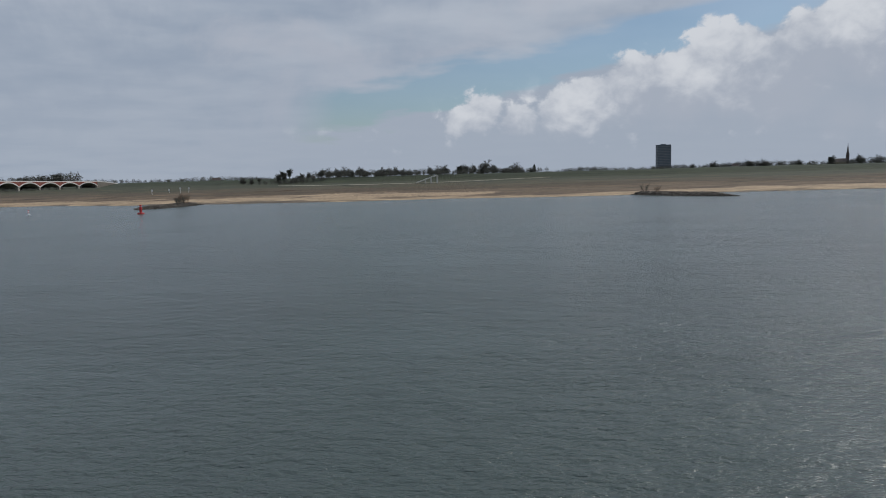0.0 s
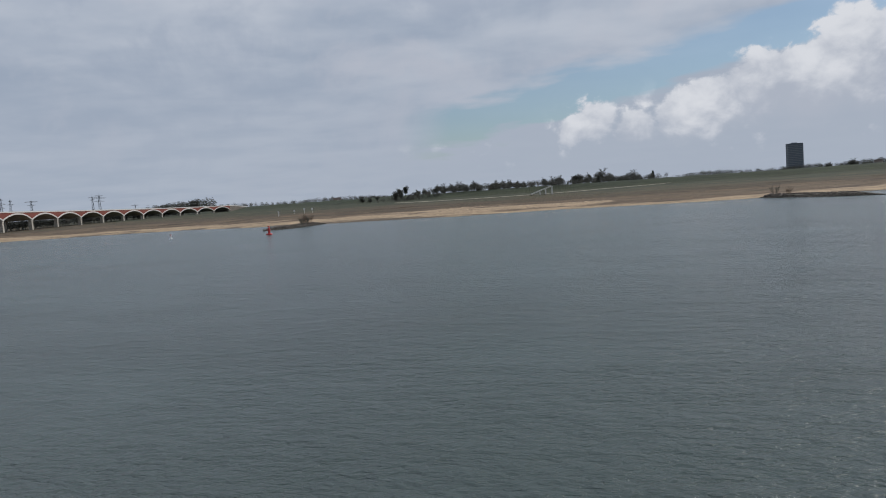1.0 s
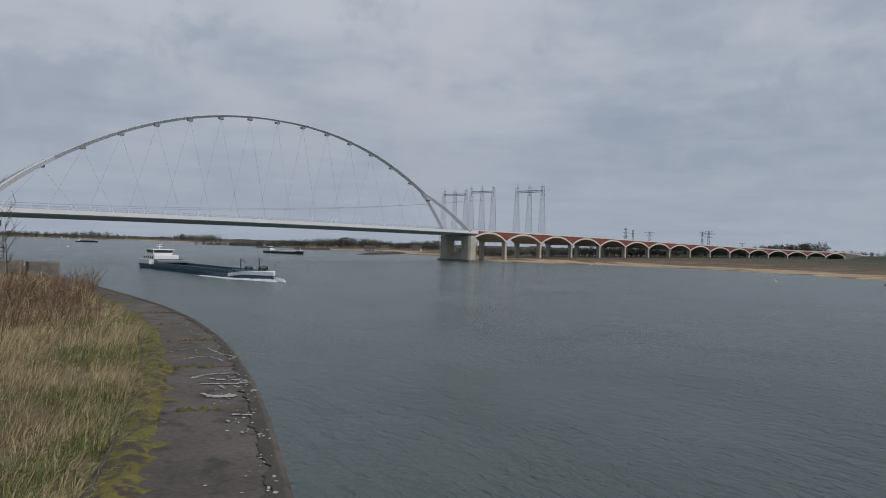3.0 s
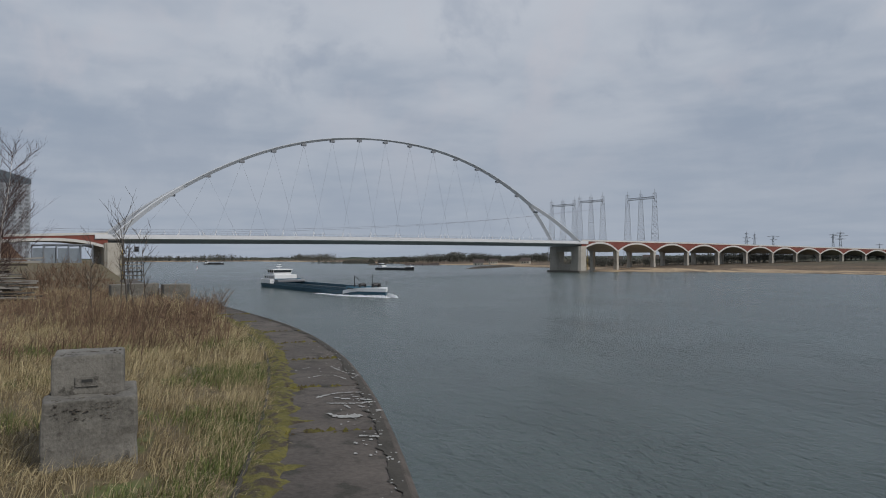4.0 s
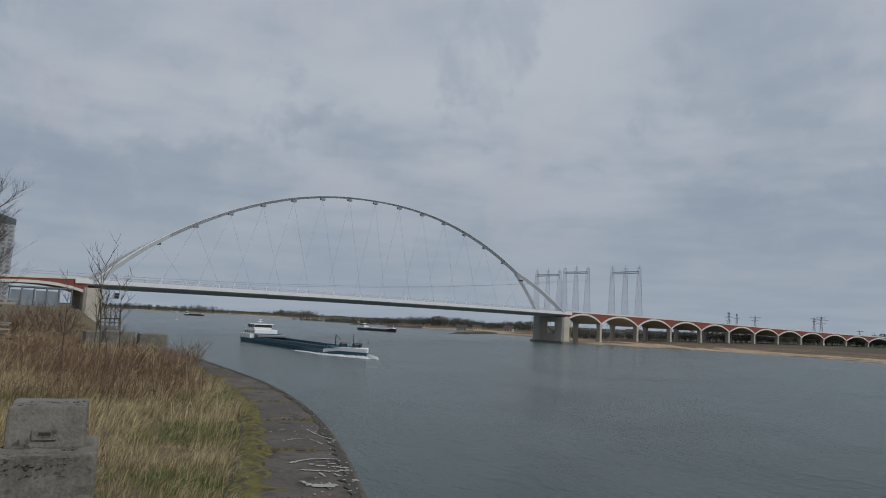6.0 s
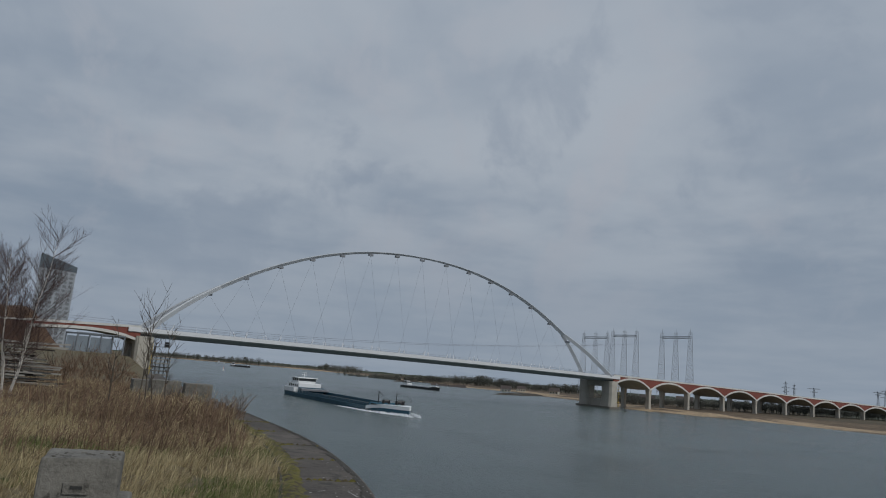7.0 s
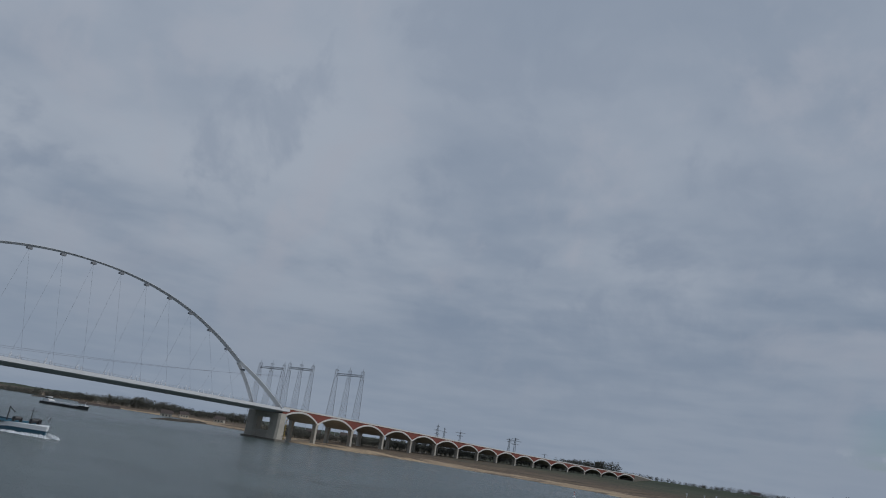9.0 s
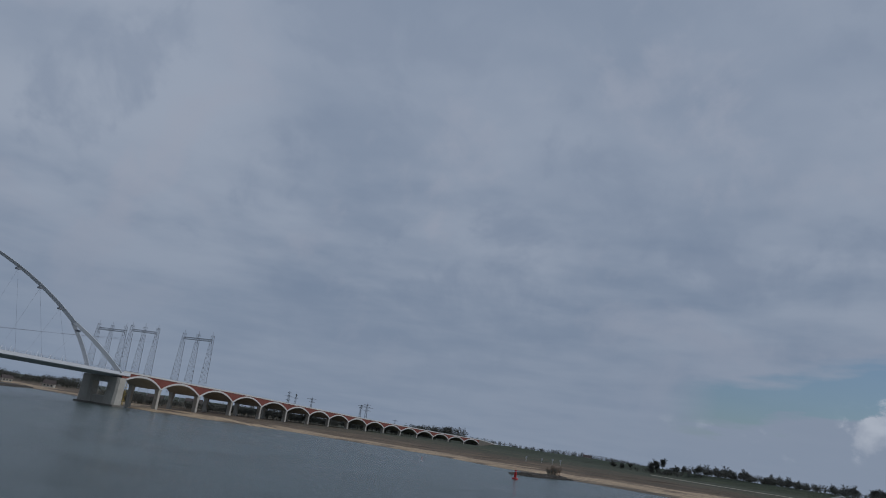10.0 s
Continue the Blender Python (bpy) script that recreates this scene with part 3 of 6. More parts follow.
def build_viaduct(name, label, nodes, zs, ground, springs, first_open=True):
    """Curved row of arches. nodes: plan places of the piers on the axis; zs: deck height at each."""
    v = thing(name, label, "viaduct")
    half = 12.2
    for i in range(len(nodes) - 1):
        p, q = Vector(nodes[i]), Vector(nodes[i + 1])
        d = (q - p).normalized()
        t = Vector((d.y, -d.x))
        span = (q - p).length
        z0, z1 = zs[i], zs[i + 1]
        s0, s1 = springs[i], springs[i + 1]
        n = 18
        xs = np.linspace(0.0, 1.0, n + 1)
        crown = min(z0, z1) - 1.55

        def soffit(u):
            base = s0 * (1 - u) + s1 * u
            return base + (crown - base) * (1 - abs(2 * u - 1) ** 2.1)

        def top(u):
            return z0 * (1 - u) + z1 * u
        st = [((p + d * (u * span)).x, (p + d * (u * span)).y, soffit(u), t.x, t.y) for u in xs]
        part("vault", Mesh().sweep(st, [(-half, 0), (half, 0), (half, 0.5), (-half, 0.5)]), M_CONC, v, "pale concrete vault")
        for sgn in (1, -1):
            part("arch_rim", Mesh().sweep(st, [(sgn * half, -0.15), (sgn * (half + 0.35), -0.15), (sgn * (half + 0.35), 1.0), (sgn * half, 1.0)]), M_ARCHRIM, v, "white arch edge")
            wall = Mesh()
            rows = []
            for u in xs:
                c = p + d * (u * span)
                a0, a1 = c + t * (sgn * (half - 0.3)), c + t * (sgn * (half + 0.15))
                lo, hi = soffit(u) + 0.5, max(soffit(u) + 0.9, top(u) - 0.35)
                rows.append([Vector((a0.x, a0.y, lo)), Vector((a1.x, a1.y, lo)), Vector((a1.x, a1.y, hi)), Vector((a0.x, a0.y, hi))])
            wall.loft(rows)
            part("spandrel_wall", wall, M_BRICK, v, "red brick spandrel")
        dk = [((p + d * (u * span)).x, (p + d * (u * span)).y, top(u), t.x, t.y) for u in (0, 1)]
        part("parapet_deck", Mesh().sweep(dk, [(-half - 0.4, -0.42), (half + 0.4, -0.42), (half + 0.4, 0.55), (half + 0.1, 0.55), (half + 0.1, 0.0), (-half - 0.1, 0.0), (-half - 0.1, 0.55), (-half - 0.4, 0.55)]), M_ARCHRIM, v, "white parapet")
    for i, (nd, g) in enumerate(zip(nodes, ground)):
        if g is None:
            continue
        d = (Vector(nodes[min(i + 1, len(nodes) - 1)]) - Vector(nodes[max(i - 1, 0)])).normalized()
        t = Vector((d.y, -d.x))
        for sgn in (1, -1):
            c = Vector(nd) + t * (sgn * (half - 1.5))
            h = springs[i] + 0.6
            rings = []
            for z, a_, b_ in ((g - 1.5, 1.15, 1.5), (g + (h - g) * 0.6, 0.95, 1.4), (h, 1.4, 1.6)):
                rings.append([Vector((c.x + d.x * a_ * k + t.x * b_ * l_, c.y + d.y * a_ * k + t.y * b_ * l_, z)) for k, l_ in ((-1, -1), (1, -1), (1, 1), (-1, 1))])
            part("pier_column", Mesh().loft(rings), M_CONC, v, "pale concrete pier")
    return v


def march(start, heading, bend, n, length):
    pts, h = [Vector(start)], heading
    for i in range(n):
        h += bend(i)
        pts.append(pts[-1] + Vector((math.cos(radians(h)), math.sin(radians(h)))) * length)
    return pts


def north_viaduct():
    n = 15
    p0 = R0 + AX * 1.5
    nodes = [p0, p0 + AX * 36.0]
    nodes += march(nodes[-1], 100.7, lambda i: 0 if i < 6 else -1.7, n, 40.5)[1:]
    k = len(nodes)
    zs = [20.9, 20.7, 20.4, 20.1, 19.7, 19.2, 18.7, 18.2, 17.7, 17.2, 16.7, 16.2, 15.7, 15.2, 14.8, 14.5, 14.3][:k]
    gr = [None, 1.5, 2.4, 3.4, 4.6, 5.2, 5.4, 5.4] + [5.6] * (k - 8)
    sp = [14.6, 13.4, 13.0, 12.8, 12.6] + [z - 6.6 for z in zs[5:]]
    sp = [max(s, 8.2) for s in sp]
    build_viaduct("north_viaduct", "long curved viaduct of white-edged arches with red brick spandrels", nodes, zs, gr, sp)
    d = (nodes[-1] - nodes[-2]).normalized()
    t = Vector((d.y, -d.x))
    rings = []
    for u, z in ((0.3, 13.9), (22, 12.6), (46, 10.6), (70, 8.4)):
        c = nodes[-1] + d * u
        a0, a1 = c + t * 12.4, c - t * 12.4
        rings.append([Vector((a0.x, a0.y, 4.5)), Vector((a0.x, a0.y, z)), Vector((a1.x, a1.y, z)), Vector((a1.x, a1.y, 4.5))])
    ramp = thing("viaduct_ramp", "pale concrete ramp where the viaduct meets the dyke", "ramp")
    # the wall's shade is put into its colour with the dark concrete
    part("ramp_body", Mesh().loft(rings), M_DARKCONC, ramp, "pale ramp wall coloured dark for its shade")
    part("parapet", Mesh().loft([[r[1] + Vector((0, 0, 0.004)), r[1] + Vector((0, 0, 0.9)), r[1].lerp(r[2], 0.03) + Vector((0, 0, 0.9)), r[1].lerp(r[2], 0.03) + Vector((0, 0, 0.004))] for r in rings]), M_ARCHRIM, ramp, "white parapet")


def south_viaduct():
    nodes = [L0 - AX * 43.0, L0 - AX * 1.0]
    build_viaduct("south_viaduct", "short viaduct with white-edged arch and red brick spandrels", nodes, [19.4, 20.9], [9, None], [17.0, 14.6])


north_viaduct()
south_viaduct()

# ---- more materials ----
M_STRAW = material("dry_straw_grass", (0.135, 0.100, 0.048), (0.50, 0.415, 0.245), 0.5, 8, 0.9, bump=0, rand=0.5)
M_PALESTRAW = material("pale_straw_grass", (0.26, 0.205, 0.105), (0.56, 0.47, 0.28), 0.5, 8, 0.9, bump=0, rand=0.5)
M_GREEN = material("short_green_grass", (0.06, 0.085, 0.022), (0.17, 0.19, 0.06), 0.8, 8, 0.9, bump=0, rand=0.5)
M_STALK = material("reddish_dead_stalks", (0.075, 0.048, 0.032), (0.235, 0.155, 0.100), 0.5, 8, 0.95, bump=0, rand=0.5)
M_MOSS = material("yellow_green_moss", (0.055, 0.052, 0.012), (0.185, 0.160, 0.034), 3.0, 7, 0.95, bump=1.0, stain=(0.058, 0.044, 0.030), stain_at=0.545, depth=0.03)
M_SLAB = material("worn_quay_concrete", (0.046, 0.039, 0.033), (0.128, 0.108, 0.093), 1.3, 16, 0.9, bump=0.6, rand=0.12, stain=(0.042, 0.038, 0.030), stain_at=0.58, depth=0.02)
M_CRUST = material("dark_algae_crust", (0.030, 0.027, 0.021), (0.080, 0.071, 0.059), 3.0, 9, 0.95, bump=0.7)
M_QUAYWALL = material("algae_dark_quay_wall", (0.045, 0.045, 0.038), (0.11, 0.105, 0.09), 0.5, 9, 0.8, bump=0.4)
M_PAINT = material("flaked_white_paint", (0.20, 0.195, 0.185), (0.46, 0.46, 0.44), 4, 6, 0.9, bump=0.3, depth=0.004)
M_BLOCK = material("pitted_grey_concrete", (0.070, 0.065, 0.056), (0.245, 0.232, 0.205), 2.6, 14, 0.94, bump=1.0, stain=(0.055, 0.050, 0.043), stain_at=0.64, depth=0.008)
# near-black colour standing in for the shade inside the block's slot
M_SLOTSHADE = material("painted_slot_shade", (0.02, 0.02, 0.02), (0.04, 0.04, 0.038), 3, 5, 0.9, bump=0)
M_BIRCH = material("white_birch_bark", (0.30, 0.27, 0.24), (0.62, 0.58, 0.53), 3.0, 5, 0.85, bump=0.4, stain=(0.05, 0.045, 0.04), stain_at=0.64)
M_REDTWIG = material("purple_brown_birch_twigs", (0.045, 0.028, 0.027), (0.09, 0.057, 0.051), 0.6, 8, 0.9, bump=0, rand=0.4)
M_RED = material("red_buoy_paint", (0.36, 0.020, 0.022), (0.47, 0.035, 0.035), 0.8, 6, 0.5, bump=0.1, stain=(0.28, 0.03, 0.02))
M_WHITE = material("white_ship_paint", (0.66, 0.67, 0.68), (0.80, 0.81, 0.82), 0.4, 9, 0.45, bump=0.05, stain=(0.48, 0.45, 0.40), stain_at=0.7)
M_HULL = material("dark_teal_hull_paint", (0.014, 0.062, 0.098), (0.027, 0.100, 0.150), 0.2, 9, 0.45, bump=0.08)
M_BLACK = material("black_hull_paint", (0.012, 0.012, 0.014), (0.03, 0.03, 0.032), 0.3, 9, 0.5, bump=0.08)
M_HOLD = material("brown_hold_floor", (0.05, 0.04, 0.034), (0.10, 0.085, 0.07), 0.3, 9, 0.8, bump=0.2)
M_GLASS = material("dark_window_glass", (0.012, 0.016, 0.02), (0.03, 0.036, 0.042), 0.3, 3, 0.12, bump=0)
M_FOAM = material("white_foam", (0.60, 0.63, 0.65), (0.82, 0.84, 0.85), 1.5, 6, 0.9, bump=0.5, depth=0.1)
M_TOWER = material("dark_slate_cladding", (0.070, 0.088, 0.108), (0.105, 0.128, 0.152), 0.1, 8, 0.6, bump=0.05)
M_TOWERBAND = material("grey_facade_band", (0.14, 0.155, 0.175), (0.20, 0.22, 0.24), 0.1, 8, 0.6, bump=0.05)
M_YELLOWBRICK = material("yellow_brick", (0.36, 0.30, 0.20), (0.48, 0.41, 0.28), 0.2, 9, 0.9, bump=0.2)
M_ROOF = material("dark_tiled_roof", (0.05, 0.042, 0.04), (0.10, 0.075, 0.065), 0.3, 9, 0.85, bump=0.3)
M_HEAP = material("brown_earth_heap", (0.085, 0.050, 0.030), (0.16, 0.098, 0.060), 0.12, 9, 0.97, bump=0.7, depth=0.3)
M_WOOD = material("weathered_grey_boards", (0.035, 0.030, 0.025), (0.30, 0.285, 0.26), 0.8, 6, 0.9, bump=0.3, rand=0.9)
M_CAR = material("dark_green_vehicle_paint", (0.018, 0.028, 0.022), (0.03, 0.045, 0.036), 0.5, 6, 0.35, bump=0)
M_TYRE = material("black_rubber", (0.012, 0.012, 0.012), (0.025, 0.025, 0.025), 2, 6, 0.9, bump=0.1)
M_FRAME = material("grey_steel_frame", (0.13, 0.145, 0.165), (0.20, 0.22, 0.245), 0.4, 6, 0.5, 0.3, 0)
M_SHED = material("blue_grey_sheet_cladding", (0.15, 0.18, 0.215), (0.21, 0.245, 0.28), 0.3, 8, 0.6, bump=0.1)
M_OLDBRICK = material("dark_brown_brick", (0.060, 0.034, 0.024), (0.105, 0.059, 0.040), 0.2, 14, 0.92, bump=0.4)
M_RISE = material("pale_grey_render", (0.26, 0.28, 0.31), (0.34, 0.36, 0.39), 0.1, 9, 0.8, bump=0.05)
M_PAVE = material("pale_path_surface", (0.34, 0.30, 0.23), (0.45, 0.40, 0.32), 0.2, 9, 0.95, bump=0.2)


# ---- trees ----
def limb(b, rng, p, d, length, r, depth, droop=0.0, sides=4, tips=None):
    """A bent, tapering branch with side branches."""
    segs = 3 if depth else 2
    q = Vector(p)
    for i in range(segs):
        d = (d + Vector((rng.uniform(-0.16, 0.16), rng.uniform(-0.16, 0.16), rng.uniform(-0.05, 0.12) - droop))).normalized()
        nxt = q + d * (length / segs)
        b.tube(q, nxt, r * (1 - 0.28 * i), r * (1 - 0.28 * (i + 1)), sides if depth else 3, False)
        if depth:
            for _ in range(2 if i else 1):
                side = Vector((rng.uniform(-1, 1), rng.uniform(-1, 1), rng.uniform(0.1, 0.7))).normalized()
                limb(b, rng, q.lerp(nxt, rng.uniform(0.3, 1)), (d * 0.75 + side * 0.75).normalized(), length * rng.uniform(0.42, 0.62), r * 0.48, depth - 1, droop, sides, tips)
        q = nxt
    if tips is not None:
        tips.append((q, d))


def twigs(b, rng, tips, count, length, width, spread=0.8):
    for q, d in tips:
        for _ in range(count):
            k = (d * 0.7 + Vector((rng.uniform(-1, 1), rng.uniform(-1, 1), rng.uniform(-0.5, 0.9))) * spread).normalized()
            s = q - d * length * rng.uniform(0, 1.2)
            w = k.cross(Vector((rng.uniform(-1, 1), rng.uniform(-1, 1), rng.uniform(-1, 1)))).normalized() * width
            e_ = s + k * length * rng.uniform(0.5, 1.2)
            n = len(b.v)
            b.v += [tuple(s - w), tuple(s + w), tuple(e_)]
            b.f.append((n, n + 1, n + 2))


def bare_tree(name, seed, h, wide, label, thick=0.75, twig_w=0.10, per_tip=26, mat=None, slim=False):
    rng = random.Random(seed)
    tree = thing(name, label, "tree")
    trunk, crown, tips = Mesh(), Mesh(), []
    top = Vector((rng.uniform(-0.3, 0.3), rng.uniform(-0.3, 0.3), h * 0.24))
    trunk.tube((0, 0, -0.4), top * 0.5, 0.045 * h * thick, 0.034 * h * thick, 7, False)
    trunk.tube(top * 0.5, top, 0.034 * h * thick, 0.026 * h * thick, 7, False)
    n = 9
    for i in range(n):
        t = 2 * math.pi * i / n + rng.uniform(-0.3, 0.3)
        k = 0.5 + 0.5 * i / n
        up = 2.6 if slim else 0.9 + 1.0 * (i / n)
        limb(crown, rng, top * k, Vector((math.cos(t) * wide, math.sin(t) * wide, up)).normalized(), h * rng.uniform(0.24, 0.36) * (1.5 if slim else 1), 0.008 * h * thick, 2, 0.0, 3, tips)
    limb(crown, rng, top, Vector((0, 0, 1)), h * 0.46, 0.012 * h * thick, 2, 0.0, 3, tips)
    twigs(crown, rng, tips, per_tip, h * 0.085, h * 0.0050 * twig_w / 0.1, 1.1)
    for i in range(5 if slim else 9):
        t, rr = rng.uniform(0, 6.283), h * wide * (0.06 if slim else rng.uniform(0.05, 0.24))
        c, r = Vector((math.cos(t) * rr, math.sin(t) * rr, h * rng.uniform(0.24, 0.70))), h * rng.uniform(0.16, 0.24)
        for _ in range(420):
            d = Vector((rng.gauss(0, 1), rng.gauss(0, 1), rng.gauss(0, 1))).normalized()
            q = c + d * r * rng.uniform(0.15, 1.0) ** 0.5
            w, m = h * 0.021, len(crown.v)
            crown.v += [tuple(q + Vector((rng.uniform(-w, w), rng.uniform(-w, w), rng.uniform(-w, w)))) for _ in range(3)]
            crown.f.append((m, m + 1, m + 2))
    part("trunk", trunk, M_BARK, tree, smooth=True)
    part("crown", crown, mat or M_TWIG, tree, "bare twiggy crown")
    return tree


def conifer(seed, h):
    rng = random.Random(seed)
    tree = thing("conifer", "small dark evergreen tree standing on the dyke", "tree")
    part("trunk", Mesh().tube((0, 0, -0.4), (0, 0, h * 0.9), 0.03 * h, 0.01 * h, 6), M_BARK, tree)
    b = Mesh()
    for i in range(520):
        z = rng.uniform(0.12, 1.0)
        r = h * 0.27 * (1.05 - z) ** 0.7
        t = rng.uniform(0, 6.283)
        p = Vector((math.cos(t) * r * rng.uniform(0.3, 1), math.sin(t) * r * rng.uniform(0.3, 1), z * h))
        n = len(b.v)
        s = h * 0.055
        for _ in range(3):
            b.v.append(tuple(p + Vector((rng.uniform(-s, s), rng.uniform(-s, s), rng.uniform(-s, s)))))
        b.f.append((n, n + 1, n + 2))
    part("crown", b, M_CONIFER, tree, "dense dark needles")
    return tree


def ground_z(x, y):
    return float(land_height(np.array([x]), np.array([y]))[0])


def far_trees():
    kinds = [bare_tree("bare_tree", 11, 10, 1.0, "bare grey-brown winter tree behind the dyke"), bare_tree("bare_tree", 12, 10, 1.3, "broad bare winter tree behind the dyke"),
             bare_tree("bare_tree", 13, 10, 0.8, "bare winter tree with a rounded crown", per_tip=12), bare_tree("poplar", 14, 10, 0.22, "slender bare poplar behind the dyke", slim=True)]
    spots = ((12.9, 8.2, 3), (12.5, 9.5, 3), (12.1, 8.0, 3), (11.2, 6, 0), (10.6, 5.2, 0), (9.6, 8, 2), (9.0, 9.5, 1), (8.3, 11, 2), (7.8, 10, 1), (7.2, 8, 0), (6.6, 8.6, 0), (6.2, 8.5, 2), (5.2, 6.5, 0), (4.7, 9.5, 1),
             (4.2, 10.5, 2), (3.7, 8.5, 0), (3.1, 8, 0), (2.6, 7.2, 1), (0.9, 9.4, 2), (0.3, 10.2, 1), (-0.3, 8.6, 0), (-1.4, 9.8, 3), (-1.9, 10, 3), (-2.5, 10.8, 2), (-3.2, 8.5, 0), (-3.6, 13, 1), (-4.2, 11, 2), (-5.4, 8, 0), (-6.0, 10.5, 1),
             (15.6, 5.6, 1), (15.0, 5, 0), (14.4, 4.6, 2), (-20.9, 8, 1), (-23.3, 8.5, 2), (-24.3, 8.5, 1), (-28.6, 9, 3), (-30.4, 11, 2), (-31.4, 9.5, 1), (-33, 10, 2), (-26.6, 7, 0), (-19.4, 5, 1))
    used = set()
    for i, (az, h, k) in enumerate(spots):
        d = 700 if az > 13 else (655 if az > -10 else 760)
        x, y = at(az, d + 14 * ((i * 7) % 5))
        ob = copy_thing(kinds[k], Matrix.Identity(4)) if k in used else kinds[k]
        used.add(k)
        ob.matrix_basis = Matrix.Translation((x, y, ground_z(x, y) - 0.2)) @ Matrix.Rotation(i * 1.7, 4, "Z") @ Matrix.Diagonal((1.35, 1.35, 1, 1)) @ Matrix.Scale((h + 2.2) / 11.0, 4)
        tagged(ob, group="trees along the far dyke")
    c = None
    for az, h in ((1.95, 6), (-7.4, 9.5), (-0.9, 5), (-1.7, 5)):
        x, y = at(az, 680)
        m = Matrix.Translation((x, y, ground_z(x, y)))
        if c is None:
            c = conifer(5, 8)
            c.matrix_basis = m @ Matrix.Scale(h / 8, 4)
        else:
            k = copy_thing(c, Matrix.Identity(4))
            k.matrix_basis = m @ Matrix.Scale(h / 8, 4)


def woods(name, label, path, n, h_lo, h_hi, seed, mat=None, dens=70):
    """A far belt of trees as one mesh of trunks and loose twig clumps."""
    rng = random.Random(seed)
    b = Mesh()
    for i in range(n):
        u = (i + rng.random()) / n * (len(path) - 1)
        k = min(int(u), len(path) - 2)
        f_ = u - k
        x = path[k][0] * (1 - f_) + path[k + 1][0] * f_ + rng.uniform(-14, 14)
        y = path[k][1] * (1 - f_) + path[k + 1][1] * f_ + rng.uniform(-14, 14)
        z = ground_z(x, y)
        h = rng.uniform(h_lo, h_hi) * (0.7 + 0.5 * noise.noise(Vector((x * 0.008, y * 0.008, seed))))
        h = max(h, h_lo * 0.6)
        b.tube((x, y, z - 0.5), (x, y, z + h * 0.6), h * 0.03, h * 0.015, 3, False)
        for _ in range(dens):
            t, c = rng.uniform(0, 6.283), rng.uniform(-1, 1)
            r = h * 0.36 * rng.uniform(0.25, 1) ** 0.6
            p = Vector((x + math.cos(t) * r * math.sqrt(1 - c * c), y + math.sin(t) * r * math.sqrt(1 - c * c), z + h * 0.56 + c * r * 1.15))
            s = h * 0.075
            m = len(b.v)
            for _ in range(3):
                b.v.append((p.x + rng.uniform(-s, s), p.y + rng.uniform(-s, s), p.z + rng.uniform(-s, s)))
            b.f.append((m, m + 1, m + 2))
    tagged(part(name, b, mat or M_TWIG), label, "woodland", kind="stuff")


far_trees()
woods("far_woods", "distant bare woodland along the river bend", [at(89.5, 2290), at(86, 2230), at(82, 2160), at(76, 2080), at(73, 1700)], 420, 14, 26, 21, dens=70)
woods("bank_woods", "bare grey woodland behind the far beach", [at(74, 1260), at(69, 1150), at(64, 1080), at(59, 1010), at(55.5, 960)], 420, 9, 18, 22, dens=110)
woods("viaduct_grove", "dense bare grove behind the viaduct", [at(31.2, 1350), at(29.5, 1330), at(27.7, 1310)], 80, 20, 27, 23)
woods("dyke_hedge", "low dark hedge and scrub along the dyke", [at(28, 1150), at(22, 1080), at(16, 900), at(13, 800)], 300, 6, 11, 24)
woods("dyke_scrub", "low bare scrub between the trees on the dyke", [at(13.6, 672), at(8, 652), at(2, 642), at(-4, 645), at(-7.5, 655)], 420, 4.0, 7.5, 27, dens=110)
woods("village_trees", "low bare trees round the village", [at(-9, 1100), at(-16, 1200), at(-22, 1150), at(-28, 1100), at(-36, 1100)], 620, 8, 15, 25)
woods("viaduct_scrub", "bare scrub under and behind the viaduct arches", [at(53.4, 640), at(50, 610), at(45, 650), at(40, 730), at(35, 850), at(29, 970)], 620, 9, 15, 26, dens=100)


# ---- power line gantries ----
def lattice_leg(h, w0, w1, bays, bar=1.0):
    b = Mesh()
    for i in range(bays):
        z0, z1 = h * i / bays, h * (i + 1) / bays
        a0, a1 = w0 + (w1 - w0) * i / bays, w0 + (w1 - w0) * (i + 1) / bays
        c0 = [Vector((sx * a0 / 2, sy * a0 / 2, z0)) for sx, sy in ((-1, -1), (1, -1), (1, 1), (-1, 1))]
        c1 = [Vector((sx * a1 / 2, sy * a1 / 2, z1)) for sx, sy in ((-1, -1), (1, -1), (1, 1), (-1, 1))]
        for j in range(4):
            k = (j + 1) % 4
            b.tube(c0[j], c1[j], 0.15 * bar, sides=3, caps=False)
            b.tube(c0[j], c1[k], 0.075 * bar, sides=3, caps=False)
            b.tube(c0[k], c1[j], 0.075 * bar, sides=3, caps=False)
            b.tube(c1[j], c1[k], 0.075 * bar, sides=3, caps=False)
    b.tube((0, 0, h - 1), (0, 0, h + 3.5), 0.25, 0.1, 4, False)
    return b


